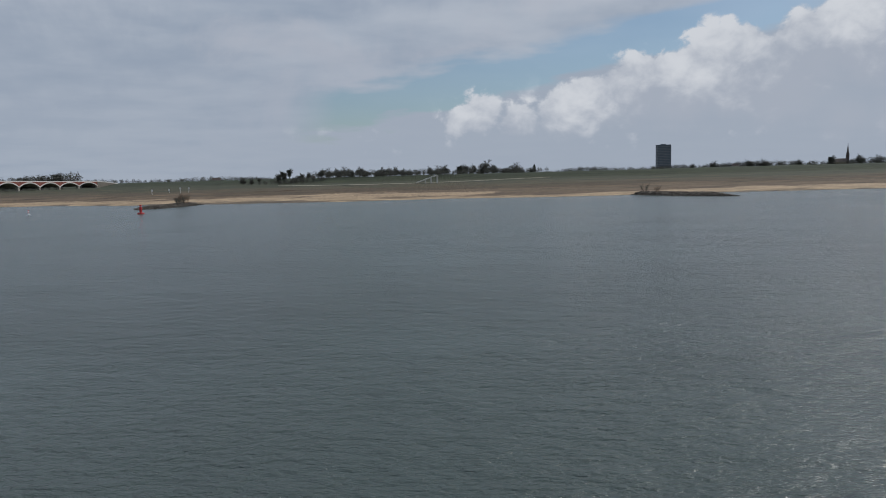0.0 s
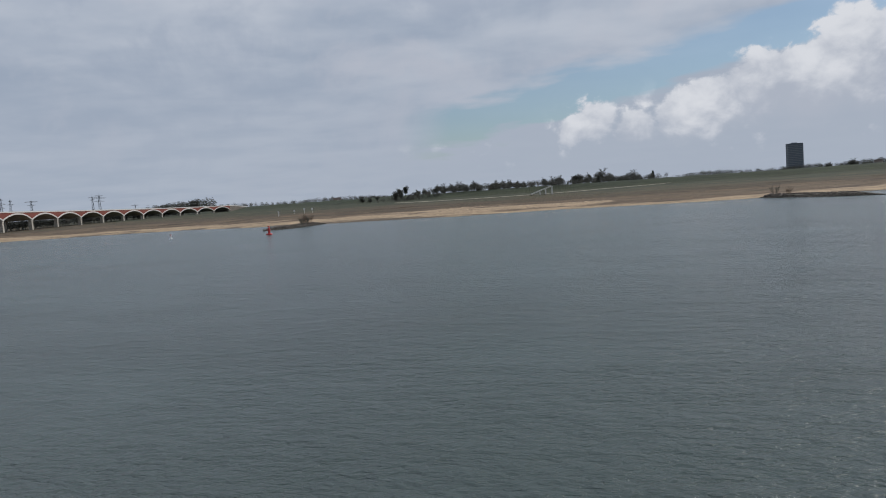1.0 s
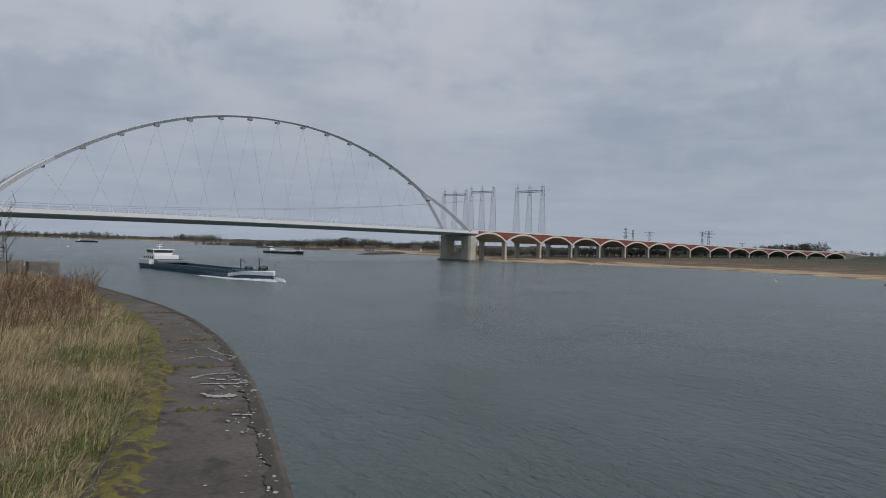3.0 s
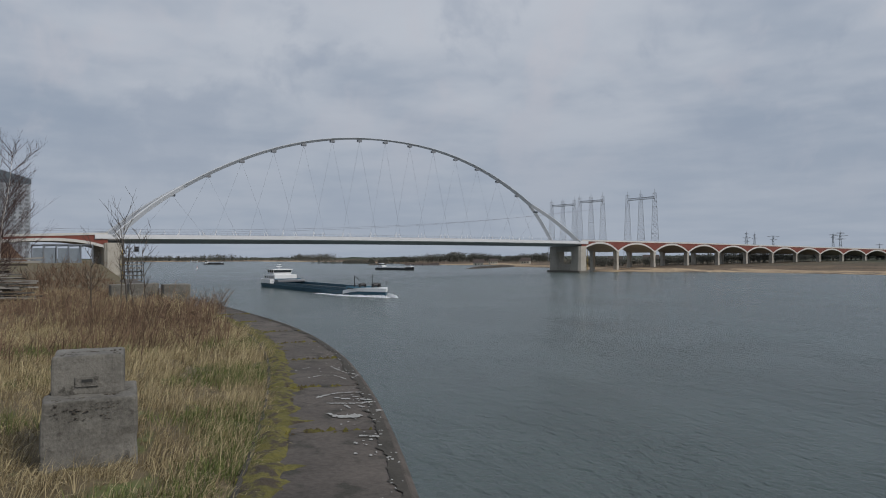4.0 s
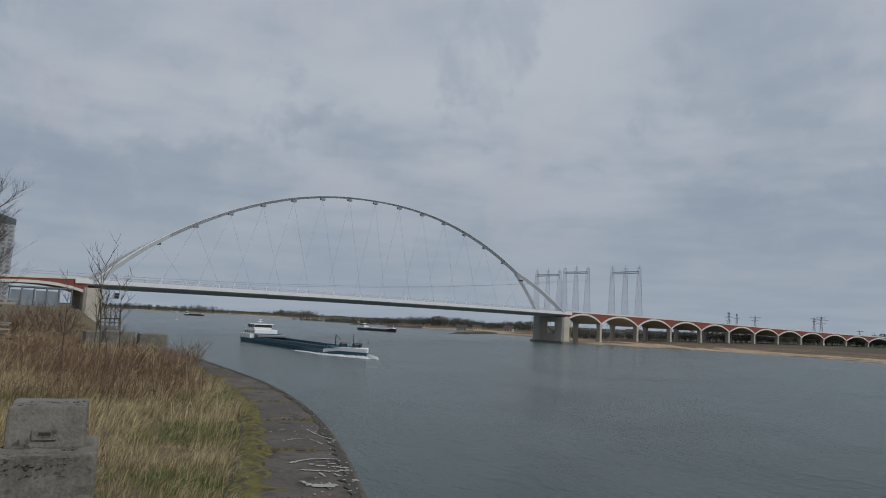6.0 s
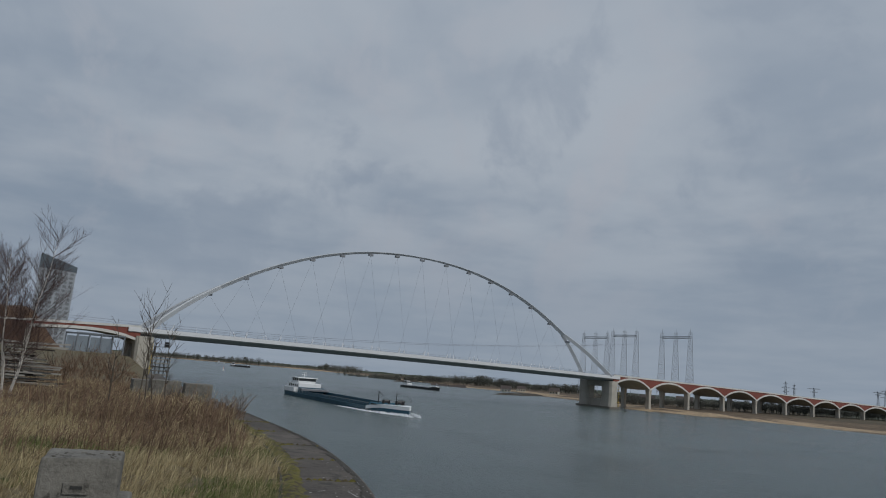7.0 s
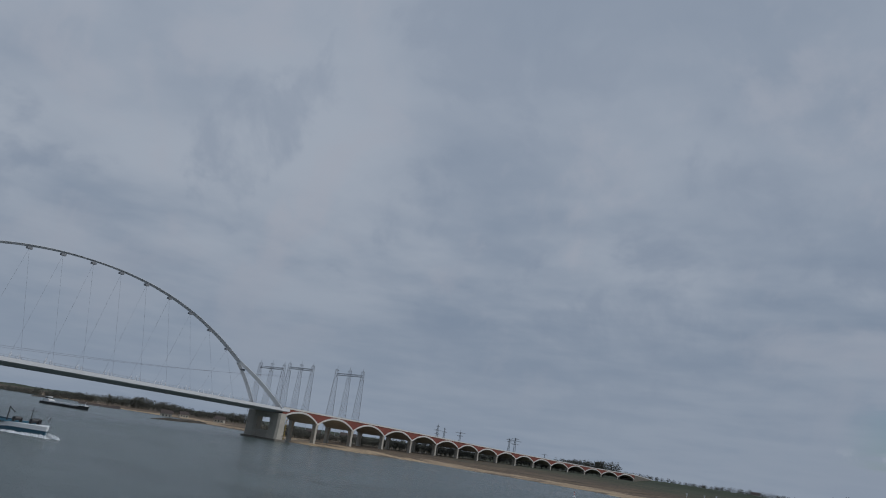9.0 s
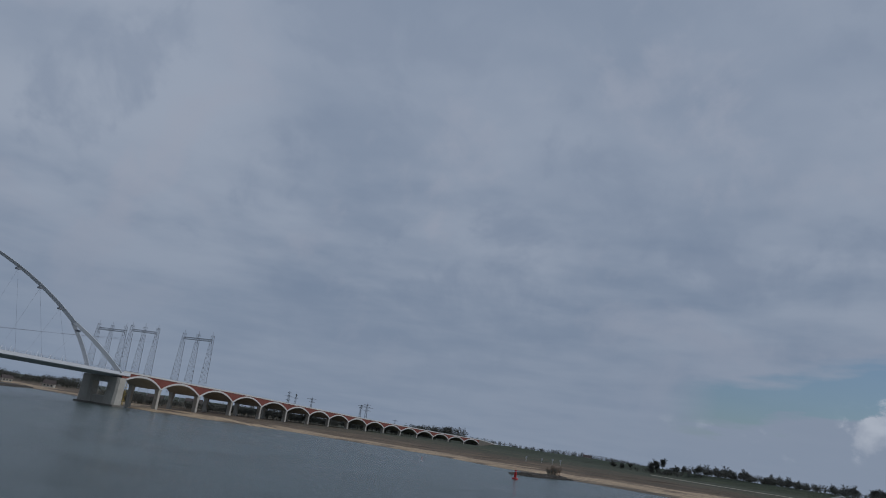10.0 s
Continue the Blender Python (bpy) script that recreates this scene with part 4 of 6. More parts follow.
def gantries():
    leg = lattice_leg(58, 7.6, 2.6, 15).data("lattice_leg", M_LATTICE)
    base = 6.0
    spec = (((55.50, 760), (54.62, 750), (53.72, 740), 62.0), ((53.30, 735), (52.42, 728), (51.52, 720), 64.0), ((49.62, 712), (48.62, 700), (47.58, 690), 63.5))
    for a0, a1, a2, h in spec:
        g = thing("power_gantry", "tall grey steel lattice gantry of three linked masts", "pylon", group="river crossing gantries")
        tops = []
        for az, d in (a0, a1, a2):
            x, y = at(az, d)
            tops.append(Vector((x, y, base + h)))
            ob = shared("lattice_mast", leg, g, Matrix.Translation((x, y, base)) @ Matrix.Rotation(radians(az), 4, "Z") @ Matrix.Scale(h / 58, 4))
        for dz in (-5.2, -3.4):
            part("crossbeam", Mesh().tube(tops[0] + Vector((0, 0, dz)), tops[2] + Vector((0, 0, dz)), 0.34, sides=4), M_LATTICE, g)
        br = Mesh()
        for i in range(12):
            p, q = tops[0].lerp(tops[2], i / 12), tops[0].lerp(tops[2], (i + 1) / 12)
            br.tube(p + Vector((0, 0, -5.2)), q + Vector((0, 0, -3.4)), 0.16, sides=3, caps=False)
            br.tube(p + Vector((0, 0, -3.4)), q + Vector((0, 0, -5.2)), 0.16, sides=3, caps=False)
        part("crossbeam_bracing", br, M_LATTICE, g)
        for k in (0, 1, 2):
            ins = Mesh().tube(tops[k] + Vector((0, 0, -5.2)), tops[k] + Vector((0, 0, -8.5)), 0.22, sides=5)
            part("insulator", ins, M_LATTICE, g, "hanging insulator string")
    # conductors over the river
    for az, d, h in ((54.0, 744, 60.0), (51.5, 720, 61.0)):
        x, y = at(az, d)
        p, q = Vector((x, y, base + h - 9)), Vector((-420 - (az - 50) * 6, -420, 52))
        w = Mesh()
        pts = [p.lerp(q, k / 30) - Vector((0, 0, 26 * 4 * (k / 30) * (1 - k / 30))) for k in range(31)]
        for k in range(30):
            w.tube(pts[k], pts[k + 1], 0.10, sides=3, caps=False)
        tagged(part("power_cable", w, M_CABLE), "sagging power cable across the river", "cable")


def small_pylon(az, d, h, arms, w):
    x, y = at(az, d)
    p = thing("pylon", "distant grey lattice electricity pylon", "pylon", Matrix.Translation((x, y, ground_z(x, y))) @ Matrix.Rotation(radians(az + 12), 4, "Z"), "far pylons")
    part("lattice_mast", lattice_leg(h, h * 0.13, h * 0.03, 9, 1.3), M_LATTICE, p)
    for k, half in arms:
        a_ = Mesh()
        for s in (-1, 1):
            a_.tube((0, 0, h * k + h * 0.03), (s * half * w, 0, h * k), 0.4, 0.25, 4)
            a_.tube((0, 0, h * k - h * 0.02), (s * half * w, 0, h * k), 0.4, 0.25, 4)
        part("crossarm", a_, M_LATTICE, p)


gantries()
small_pylon(41.05, 1250, 42, ((0.95, 0.5), (0.8, 1), (0.66, 0.7)), 6.5)
small_pylon(40.5, 1400, 38, ((0.95, 0.5), (0.8, 1)), 5)
small_pylon(39.25, 1300, 37, ((0.96, 1.0), (0.82, 0.6)), 9.5)
small_pylon(35.4, 1300, 34, ((0.96, 0.8), (0.85, 0.5)), 8)
small_pylon(34.95, 1250, 39, ((0.98, 0.6), (0.88, 1.0), (0.75, 0.7)), 11)
small_pylon(32.6, 1500, 21, ((0.96, 1.0),), 7)


# ---- groynes and marks in the river ----
def rock(rng):
    bm = bmesh.new()
    bmesh.ops.create_icosphere(bm, subdivisions=1, radius=1)
    for v in bm.verts:
        v.co *= rng.uniform(0.7, 1.15)
    out = ([tuple(v.co) for v in bm.verts], [tuple(v.index for v in f.verts) for f in bm.faces])
    bm.free()
    return out


def groyne(a, b, width, height, seed, shrubs=0, label="low dark stone groyne running into the river"):
    rng = random.Random(seed)
    a, b = Vector(a), Vector(b)
    d = (b - a).normalized()
    t = Vector((d.y, -d.x))
    g = thing("groyne", label, "groyne", Matrix.Translation((a.x, a.y, 0)), "stone groynes")
    st = []
    n = 14
    for i in range(n + 1):
        u = i / n
        p = (b - a) * u
        k = 1.0 if u < 0.75 else max(0.12, (1 - u) * 4)
        st.append((p.x, p.y, -0.6, t.x, t.y, k))
    part("stone_core", Mesh().sweep(st, [(-width / 2, -0.6), (-width * 0.28, height * 0.7 + 0.5), (0, height + 0.6), (width * 0.28, height * 0.7 + 0.5), (width / 2, -0.6)]), M_STONE, g)
    b_ = Mesh()
    rv, rf = rock(rng)
    ln = (b - a).length
    for i in range(int(ln * 16)):
        u, c = rng.random(), rng.uniform(-0.5, 0.5)
        k = 1.0 if u < 0.75 else max(0.15, (1 - u) * 4)
        p = (b - a) * u + t * (c * width * k)
        z = (height * (1 - abs(2 * c) ** 1.6)) * k
        s = rng.uniform(0.25, 0.6)
        m = Matrix.Translation((p.x, p.y, z)) @ Matrix.Rotation(rng.uniform(0, 6), 4, "Z") @ Matrix.Diagonal((s, s * rng.uniform(0.6, 1), s * 0.6, 1))
        o = len(b_.v)
        b_.v += [tuple(m @ Vector(q)) for q in rv]
        b_.f += [tuple(o + j for j in f) for f in rf]
    tagged(part("riprap", b_, M_STONE, g, "loose basalt blocks"), kind="stuff")
    for i in range(shrubs):
        u = rng.uniform(0.05, 0.5)
        p = a + (b - a) * u + t * rng.uniform(-2, 2)
        shrub(p.x, p.y, 0.3 + height * 0.6, rng.uniform(2.2, 3.8), rng.randint(0, 999), M_STALK if i % 2 else M_TWIG, "leafless brown shrub growing on the groyne")


def shrub(x, y, z, h, seed, mat, label, stems=16, tw=3, width=0.02):
    rng = random.Random(seed)
    b, tips = Mesh(), []
    for i in range(stems):
        t = rng.uniform(0, 6.283)
        d = Vector((math.cos(t) * 0.5, math.sin(t) * 0.5, 1)).normalized()
        limb(b, rng, (math.cos(t) * 0.12 * h, math.sin(t) * 0.12 * h, -0.1), d, h * rng.uniform(0.6, 1), 0.011 * h, 1, 0, 3, tips)
    twigs(b, rng, tips, tw, h * 0.22, width * h * 0.35)
    ob = part("shrub", b, mat)
    ob.matrix_basis = Matrix.Translation((x, y, z))
    tagged(ob, label, "shrub")


groyne((-116, 326), (-121, 281), 15, 1.1, 1, 7)
groyne((86, 306), (110, 262), 12, 1.4, 2, 2)
groyne((-640, 385), (-545, 286), 16, 1.6, 3)
groyne((-1080, 420), (-885, 318), 18, 1.6, 4)


def buoy(x, y, s, mat, name, label):
    b = thing(name, label, "buoy", Matrix.Translation((x, y, 0)) @ Matrix.Scale(s, 4))
    hull = [(0.2, -0.5), (1.15, -0.3), (1.25, 0.25), (1.15, 0.5), (0.35, 0.62)]
    rings = [[Vector((r * math.cos(2 * math.pi * i / 16), r * math.sin(2 * math.pi * i / 16), z)) for i in range(16)] for r, z in hull]
    part("float", Mesh().loft(rings), mat, b, "round float", smooth=True)
    body = [(0.42, 0.6), (0.5, 1.4), (0.46, 2.6), (0.2, 2.75)]
    part("can", Mesh().loft([[Vector((r * math.cos(2 * math.pi * i / 12), r * math.sin(2 * math.pi * i / 12), z)) for i in range(12)] for r, z in body]), mat, b, "can-shaped daymark")
    part("band", Mesh().loft([[Vector((0.52 * math.cos(2 * math.pi * i / 12), 0.52 * math.sin(2 * math.pi * i / 12), z)) for i in range(12)] for z in (1.55, 2.0)]), mat if mat is M_RED else M_RED, b, "red band")
    part("topmark", Mesh().box(-0.34, -0.34, 2.95, 0.34, 0.34, 3.5).tube((0, 0, 2.7), (0, 0, 3.0), 0.07), mat if mat is M_RED else M_RED, b)


buoy(-103, 243, 0.92, M_RED, "red_buoy", "red can buoy afloat off the groyne tip")
buoy(-151, 259, 0.5, M_WHITE, "white_buoy", "small white buoy with red topmark afloat in the river")
buoy(*at(83.4, 700), 0.9, M_WHITE, "white_buoy", "small white buoy afloat in the river")


# ---- ships ----
def hull_rings(length, beam, free, bow, stern=4.0, depth=0.8):
    """Half-breadths along a hull that points to +x, as closed rings at several stations."""
    out = []
    for u in np.linspace(0, 1, 26):
        x = u * length
        k = 1.0
        if x < stern:
            k = 0.72 + 0.28 * math.sin(math.pi / 2 * x / stern)
        if x > length - bow:
            k = max(0.02, math.cos(math.pi / 2 * ((x - length + bow) / bow) ** 1.15))
        f = free(x)
        w = beam / 2 * k
        out.append([Vector((x, -w * 0.92, -depth)), Vector((x + (0.8 if u == 1 else 0), -w, f)), Vector((x + (0.8 if u == 1 else 0), w, f)), Vector((x, w * 0.92, -depth))])
    return out


def barge():
    o = Matrix.Translation((-266.5, 57.5, 0)) @ Matrix.Rotation(math.atan2(10.0, 93), 4, "Z")
    s = thing("cargo_barge", "long teal motor barge with open hold and white wheelhouse", "barge", o)
    ln, beam = 92.0, 11.0
    part("hull", Mesh().loft(hull_rings(ln, beam, lambda x: 1.25 + (0.9 if x > 79 else 0) * min(1, (x - 79) / 4) + (0.9 if x < 13 else 0), 13)), M_HULL, s, "dark teal hull")
    part("bow_bulwark", Mesh().loft([[p + Vector((0, 0, 0)) for p in ((r[1] + Vector((0, -0.03, -0.8)), r[1] + Vector((0.05, -0.03, 0.12)), r[2] + Vector((0.05, 0.03, 0.12)), r[2] + Vector((0, 0.03, -0.8))))] for r in hull_rings(ln + 0.1, beam + 0.1, lambda x: 1.3 + min(0.9, max(0, (x - 79) / 4)), 13)[-5:]]), M_WHITE, s, "white raised bow")
    part("stern_bulwark", Mesh().loft([[r[1] + Vector((0, -0.03, -0.9)), r[1] + Vector((0, -0.03, 0.5)), r[2] + Vector((0, 0.03, 0.5)), r[2] + Vector((0, 0.03, -0.9))] for r in hull_rings(ln, beam + 0.1, lambda x: 2.4, 13)[:5]]), M_WHITE, s, "white raised stern")
    for sg in (-1, 1):
        part("hold_coaming", Mesh().box(17, sg * 4.75 - 0.15, 1.2, 78, sg * 4.75 + 0.15, 2.15), M_HULL, s, "teal hold coaming")
        rail = Mesh()
        for x in np.arange(14, 79, 3.2):
            rail.box(x - 0.03, sg * 5.35 - 0.03, 1.5, x + 0.03, sg * 5.35 + 0.03, 2.35)
        tagged(part("side_rail", rail, M_CABLE, s), kind="stuff")
    part("hold_end", Mesh().box(77.6, -4.7, 1.2, 78, 4.7, 2.5), M_HULL, s)
    part("hold_end", Mesh().box(17, -4.7, 1.4, 17.4, 4.7, 3.2), M_HULL, s)
    part("hold_floor", Mesh().box(17.3, -4.6, 1.26, 77.7, 4.6, 1.30), M_HOLD, s, "dark empty hold floor")
    part("hatch_cover", Mesh().box(18, -4.9, 2.16, 21, 4.9, 2.9), M_CABLE, s, "grey folded hatch", bevel=0.08)
    house = part("accommodation", Mesh().box(3.2, -4.1, 2.3, 15.2, 4.1, 4.5), M_WHITE, s, "white deckhouse", bevel=0.12)
    for k in range(5):
        for sg in (-1, 1):
            part("window", Mesh().box(4.5 + k * 2.1, sg * 4.08 - 0.06, 3.2, 5.6 + k * 2.1, sg * 4.08 + 0.06, 4.0), M_GLASS, house)
    wh = part("wheelhouse", Mesh().loft([[Vector((5.2, -3.0, 4.45)), Vector((11.5, -3.0, 4.45)), Vector((11.5, 3.0, 4.45)), Vector((5.2, 3.0, 4.45))], [Vector((5.0, -3.3, 5.2)), Vector((11.8, -3.3, 5.2)), Vector((11.8, 3.3, 5.2)), Vector((5.0, 3.3, 5.2))]]), M_WHITE, s, "white wheelhouse")
    part("window_band", Mesh().box(5.05, -3.25, 5.2, 11.75, 3.25, 6.15), M_GLASS, wh, "dark wheelhouse windows")
    part("roof", Mesh().box(4.5, -3.7, 6.15, 12.4, 3.7, 6.42), M_WHITE, wh, bevel=0.08)
    for x in (5.1, 7.3, 9.5, 11.7):
        for y in (-3.28, 3.28):
            part("mullion", Mesh().box(x - 0.08, y - 0.05, 5.2, x + 0.08, y + 0.05, 6.15), M_WHITE, wh)
    part("radar_mast", Mesh().tube((8, 0, 6.4), (8, 0, 8.0), 0.1, 0.07).tube((8, -1.0, 7.3), (8, 1.0, 7.3), 0.08).box(7.4, -0.6, 7.95, 8.6, 0.6, 8.1), M_WHITE, s, "white radar mast")
    part("flagpole", Mesh().tube((0.8, 0, 2.6), (0.1, 0, 5.0), 0.05), M_WHITE, s)
    for x, y in ((83, -2.2), (83, 2.2), (86.5, 0)):
        part("winch", Mesh().tube((x, y - 0.7, 3.1), (x, y + 0.7, 3.1), 0.45, sides=10).box(x - 0.6, y - 0.9, 2.4, x + 0.6, y - 0.75, 3.4).box(x - 0.6, y + 0.75, 2.4, x + 0.6, y + 0.9, 3.4), M_BLACK, s, "dark anchor winch")
    part("foremast", Mesh().tube((84.6, 0, 2.5), (84.6, 0, 6.0), 0.1, 0.06).tube((84.6, -0.9, 5.2), (84.6, 0.9, 5.2), 0.06), M_BLACK, s)
    part("deck_crane", Mesh().tube((80.6, -3.4, 2.4), (80.6, -3.4, 5.6), 0.16, 0.1).tube((80.6, -3.4, 5.4), (83.6, -3.4, 4.4), 0.1), M_BLACK, s)
    rl = Mesh()
    for r in hull_rings(ln, beam - 0.2, lambda x: 3.3, 13)[-5:]:
        for k in (1, 2):
            rl.tube(r[k], r[k] + Vector((0, 0, 1.0)), 0.05, sides=4)
    tagged(part("bow_rail", rl, M_CABLE, s), kind="stuff")
    part("name_bars", Mesh().box(80.4, -5.47, 1.95, 82.6, -5.42, 2.35).box(82.9, -5.30, 1.95, 83.4, -5.25, 2.35), M_BLACK, s, "dark unreadable name bars")
    # foam thrown from the bow and along the side
    rng = random.Random(8)
    f = Mesh()
    for i in range(700):
        u = rng.random()
        side = -1 if rng.random() < 0.75 else 1
        x = 97 - u * 34 - rng.uniform(0, 3)
        y = side * (0.6 + min(1.0, u * 2.4) * 5.2 + rng.uniform(0.0, 1.6) * (0.3 + u))
        r = rng.uniform(0.25, 0.8) * (1.15 - 0.7 * u)
        n = len(f.v)
        k = 6
        f.v += [(x + r * 1.8 * math.cos(2 * math.pi * j / k) * rng.uniform(0.6, 1.1), y + r * 0.6 * math.sin(2 * math.pi * j / k), 0.05 + 0.03 * rng.random()) for j in range(k)]
        f.v.append((x, y, 0.12 + 0.75 * (1 - u) * rng.random()))
        f.f += [(n + j, n + (j + 1) % k, n + k) for j in range(k)]
    fo = part("bow_wave", f, M_FOAM)
    fo.matrix_basis = o
    tagged(fo, "white foaming bow wave round the barge", "foam", kind="stuff")


def far_ship(x, y, heading, ln, name, label, hull, top, wheel=3.0):
    s = thing(name, label, "ship", Matrix.Translation((x, y, 0)) @ Matrix.Rotation(heading, 4, "Z"), "ships under way")
    part("hull", Mesh().loft(hull_rings(ln, ln * 0.13, lambda u: 1.7 + (0.8 if u > ln * 0.86 else 0), ln * 0.16)), hull, s)
    part("hatches", Mesh().box(ln * 0.22, -ln * 0.05, 1.6, ln * 0.85, ln * 0.05, 2.6), top, s, bevel=0.1)
    w = part("wheelhouse", Mesh().box(ln * 0.07, -ln * 0.045, 1.6, ln * 0.2, ln * 0.045, 3.6).box(ln * 0.09, -ln * 0.035, 3.6, ln * 0.16, ln * 0.035, 3.6 + wheel * 0.6), M_WHITE, s)
    part("window_band", Mesh().box(ln * 0.089, -ln * 0.0355, 3.9, ln * 0.161, ln * 0.0355, 3.5 + wheel * 0.45), M_GLASS, w)
    part("foremast", Mesh().tube((ln * 0.93, 0, 2), (ln * 0.93, 0, 5.5), 0.12), M_WHITE, s)
    part("bow_rail", Mesh().box(ln * 0.88, -ln * 0.03, 2.5, ln * 0.96, ln * 0.03, 3.1), M_WHITE, s)


barge()
far_ship(-566, 211, math.atan2(12, 46), 50, "river_tanker", "dark low ship with white wheelhouse and bow wave", M_BLACK, M_WHITE)
far_ship(*at(82.9, 1190), 0.9, 34, "distant_ship", "distant dark ship coming down the river", M_BLACK, M_BLACK, 4)
far_ship(*at(83.9, 1750), 0.5, 30, "distant_ship", "distant pale ship near the river bend", M_WHITE, M_WHITE)


# ---- far buildings ----
def tower_block():
    x, y = at(-17.2, 1500)
    b = thing("tower_block", "tall dark slate-coloured tower block beyond the dyke", "building", Matrix.Translation((x, y, 6)) @ Matrix.Rotation(radians(-17.2 + 14), 4, "Z"))
    h = 52.0
    part("wall", Mesh().box(-12.5, -9, -2, 12.5, 9, h), M_TOWER, b)
    for k in range(15):
        z = 4 + k * 3.2
        part("floor_band", Mesh().box(-12.7, -9.2, z, 12.7, 9.2, z + 0.9), M_TOWERBAND, b)
    # sunlit right end of the tower, put in as a strip of lighter colour
    part("lit_end_strip", Mesh().box(12.5, -9.3, 0, 13.6, 9.3, h + 0.6), M_TOWERBAND, b, "lighter grey strip coloured as the sunlit end")
    part("roof", Mesh().box(-12.8, -9.3, h, 12.5, 9.3, h + 1.2), M_TOWER, b)
    part("plant_room", Mesh().box(-5, -4, h + 1.2, 4, 4, h + 2.6), M_TOWER, b)


def church():
    x, y = at(-29.6, 1400)
    c = thing("church", "yellow brick church with a slim dark spire", "church", Matrix.Translation((x, y, 6)) @ Matrix.Rotation(radians(-29.6), 4, "Z"))
    part("nave", Mesh().box(-26, -8, -1, -2, 8, 9), M_YELLOWBRICK, c)
    part("roof", Mesh().loft([[Vector((-26.5, -8.6, 9)), Vector((-26.5, 0, 15)), Vector((-26.5, 8.6, 9))], [Vector((-1.5, -8.6, 9)), Vector((-1.5, 0, 15)), Vector((-1.5, 8.6, 9))]]), M_ROOF, c)
    part("tower", Mesh().box(-2.6, -2.6, -1, 2.6, 2.6, 20), M_ROOF, c)
    part("spire", Mesh().loft([[Vector((r * math.cos(math.pi * (i + 0.5) / 4), r * math.sin(math.pi * (i + 0.5) / 4), z)) for i in range(8)] for z, r in ((20, 3.1), (26, 1.7), (41, 0.1))]), M_ROOF, c, "slim dark spire")
    for k in range(5):
        part("window", Mesh().box(-24.5 + k * 4.6, -8.1, 2.5, -22.7 + k * 4.6, -7.95, 7), M_GLASS, c)


def house_base():
    h = thing("house", "low house with pale walls and a dark tiled roof", "house", group="far houses")
    part("wall", Mesh().box(-5, -4, -0.6, 5, 4, 3.2), M_CONC, h)
    part("roof", Mesh().loft([[Vector((-5.4, -4.5, 3.1)), Vector((-5.4, 0, 6.6)), Vector((-5.4, 4.5, 3.1))], [Vector((5.4, -4.5, 3.1)), Vector((5.4, 0, 6.6)), Vector((5.4, 4.5, 3.1))]]), M_ROOF, h)
    for k in (-3, 0, 3):
        part("window", Mesh().box(k - 0.7, -4.06, 0.9, k + 0.7, -3.95, 2.3), M_GLASS, h)
    part("chimney", Mesh().box(2, -0.4, 5.2, 2.8, 0.4, 7.4), M_ROOF, h)
    return h


tower_block()
church()
houses = ((10.4, 720, 0.7), (-22.4, 690, 0.55), (17.6, 900, 0.9), (66.3, 905, 1.0), (65.6, 900, 1.0), (64.9, 895, 1.0), (67.0, 910, 1.0), (61.4, 880, 1.2), (60.2, 900, 1.0), (57.6, 870, 1.1), (50.6, 640, 1.2), (47.9, 650, 1.3))
hb = house_base()
for i, (az, d, s) in enumerate(houses):
    x, y = at(az, d)
    m = Matrix.Translation((x, y, ground_z(x, y))) @ Matrix.Rotation(radians(az + (i * 37) % 30 - 15), 4, "Z") @ Matrix.Scale(s, 4)
    if i == 0:
        hb.matrix_basis = m
    else:
        copy_thing(hb, Matrix.Identity(4)).matrix_basis = m


def outlet_ramp():
    """White concrete ramp with raking legs where the path leaves the dyke."""
    x, y = at(1.1, 505)
    r = thing("concrete_ramp", "small white concrete ramp with raking legs on the bank", "ramp", Matrix.Translation((x, y, ground_z(x, y))) @ Matrix.Rotation(radians(4), 4, "Z") @ Matrix.Scale(1.3, 4))
    part("deck", Mesh().loft([[Vector((-6.5, -1.5, 0.2)), Vector((-6.5, 1.5, 0.2)), Vector((-6.5, 1.5, 0.7)), Vector((-6.5, -1.5, 0.7))], [Vector((4.5, -1.5, 3.9)), Vector((4.5, 1.5, 3.9)), Vector((4.5, 1.5, 4.5)), Vector((4.5, -1.5, 4.5))], [Vector((5.6, -1.5, 3.4)), Vector((5.6, 1.5, 3.4)), Vector((5.6, 1.5, 4.0)), Vector((5.6, -1.5, 4.0))]]), M_ARCHRIM, r)
    for xx, h in ((-1.5, 1.8), (1.6, 2.9), (5.0, 3.7)):
        part("leg", Mesh().box(xx - 0.35, -1.3, -0.6, xx + 0.35, 1.3, h), M_ARCHRIM, r)


def bank_path():
    pts = [at(a_, d) for a_, d in ((13, 560), (10, 520), (6, 500), (3, 500), (1, 505), (-2, 520), (-5, 560), (-8, 600), (-14, 690))]
    b = Mesh()
    ring = []
    for x, y in pts:
        ring.append([Vector((x, y - 2.2, ground_z(x, y - 2.2) + 0.42)), Vector((x, y + 2.2, ground_z(x, y + 2.2) + 0.55))])
    b.loft(ring, caps=False, closed=False)
    tagged(part("path", b, M_PAVE), "pale track along the foot of the dyke", "path", kind="structure")


outlet_ramp()
bank_path()
for i, (az, d, h) in enumerate(((22.2, 470, 3.2), (21.0, 480, 2.8), (20.2, 480, 3.4), (19.6, 480, 3.2))):
    x, y = at(az, d)
    p = thing("marker_post", "thin white marker post on the far bank", "post", Matrix.Translation((x, y, ground_z(x, y))), "marker posts")
    part("pole", Mesh().tube((0, 0, -0.5), (0, 0, h), 0.12, sides=6), M_WHITE, p)
    part("board", Mesh().box(-0.45, -0.05, h - 1.1, 0.45, 0.05, h), M_WHITE, p)


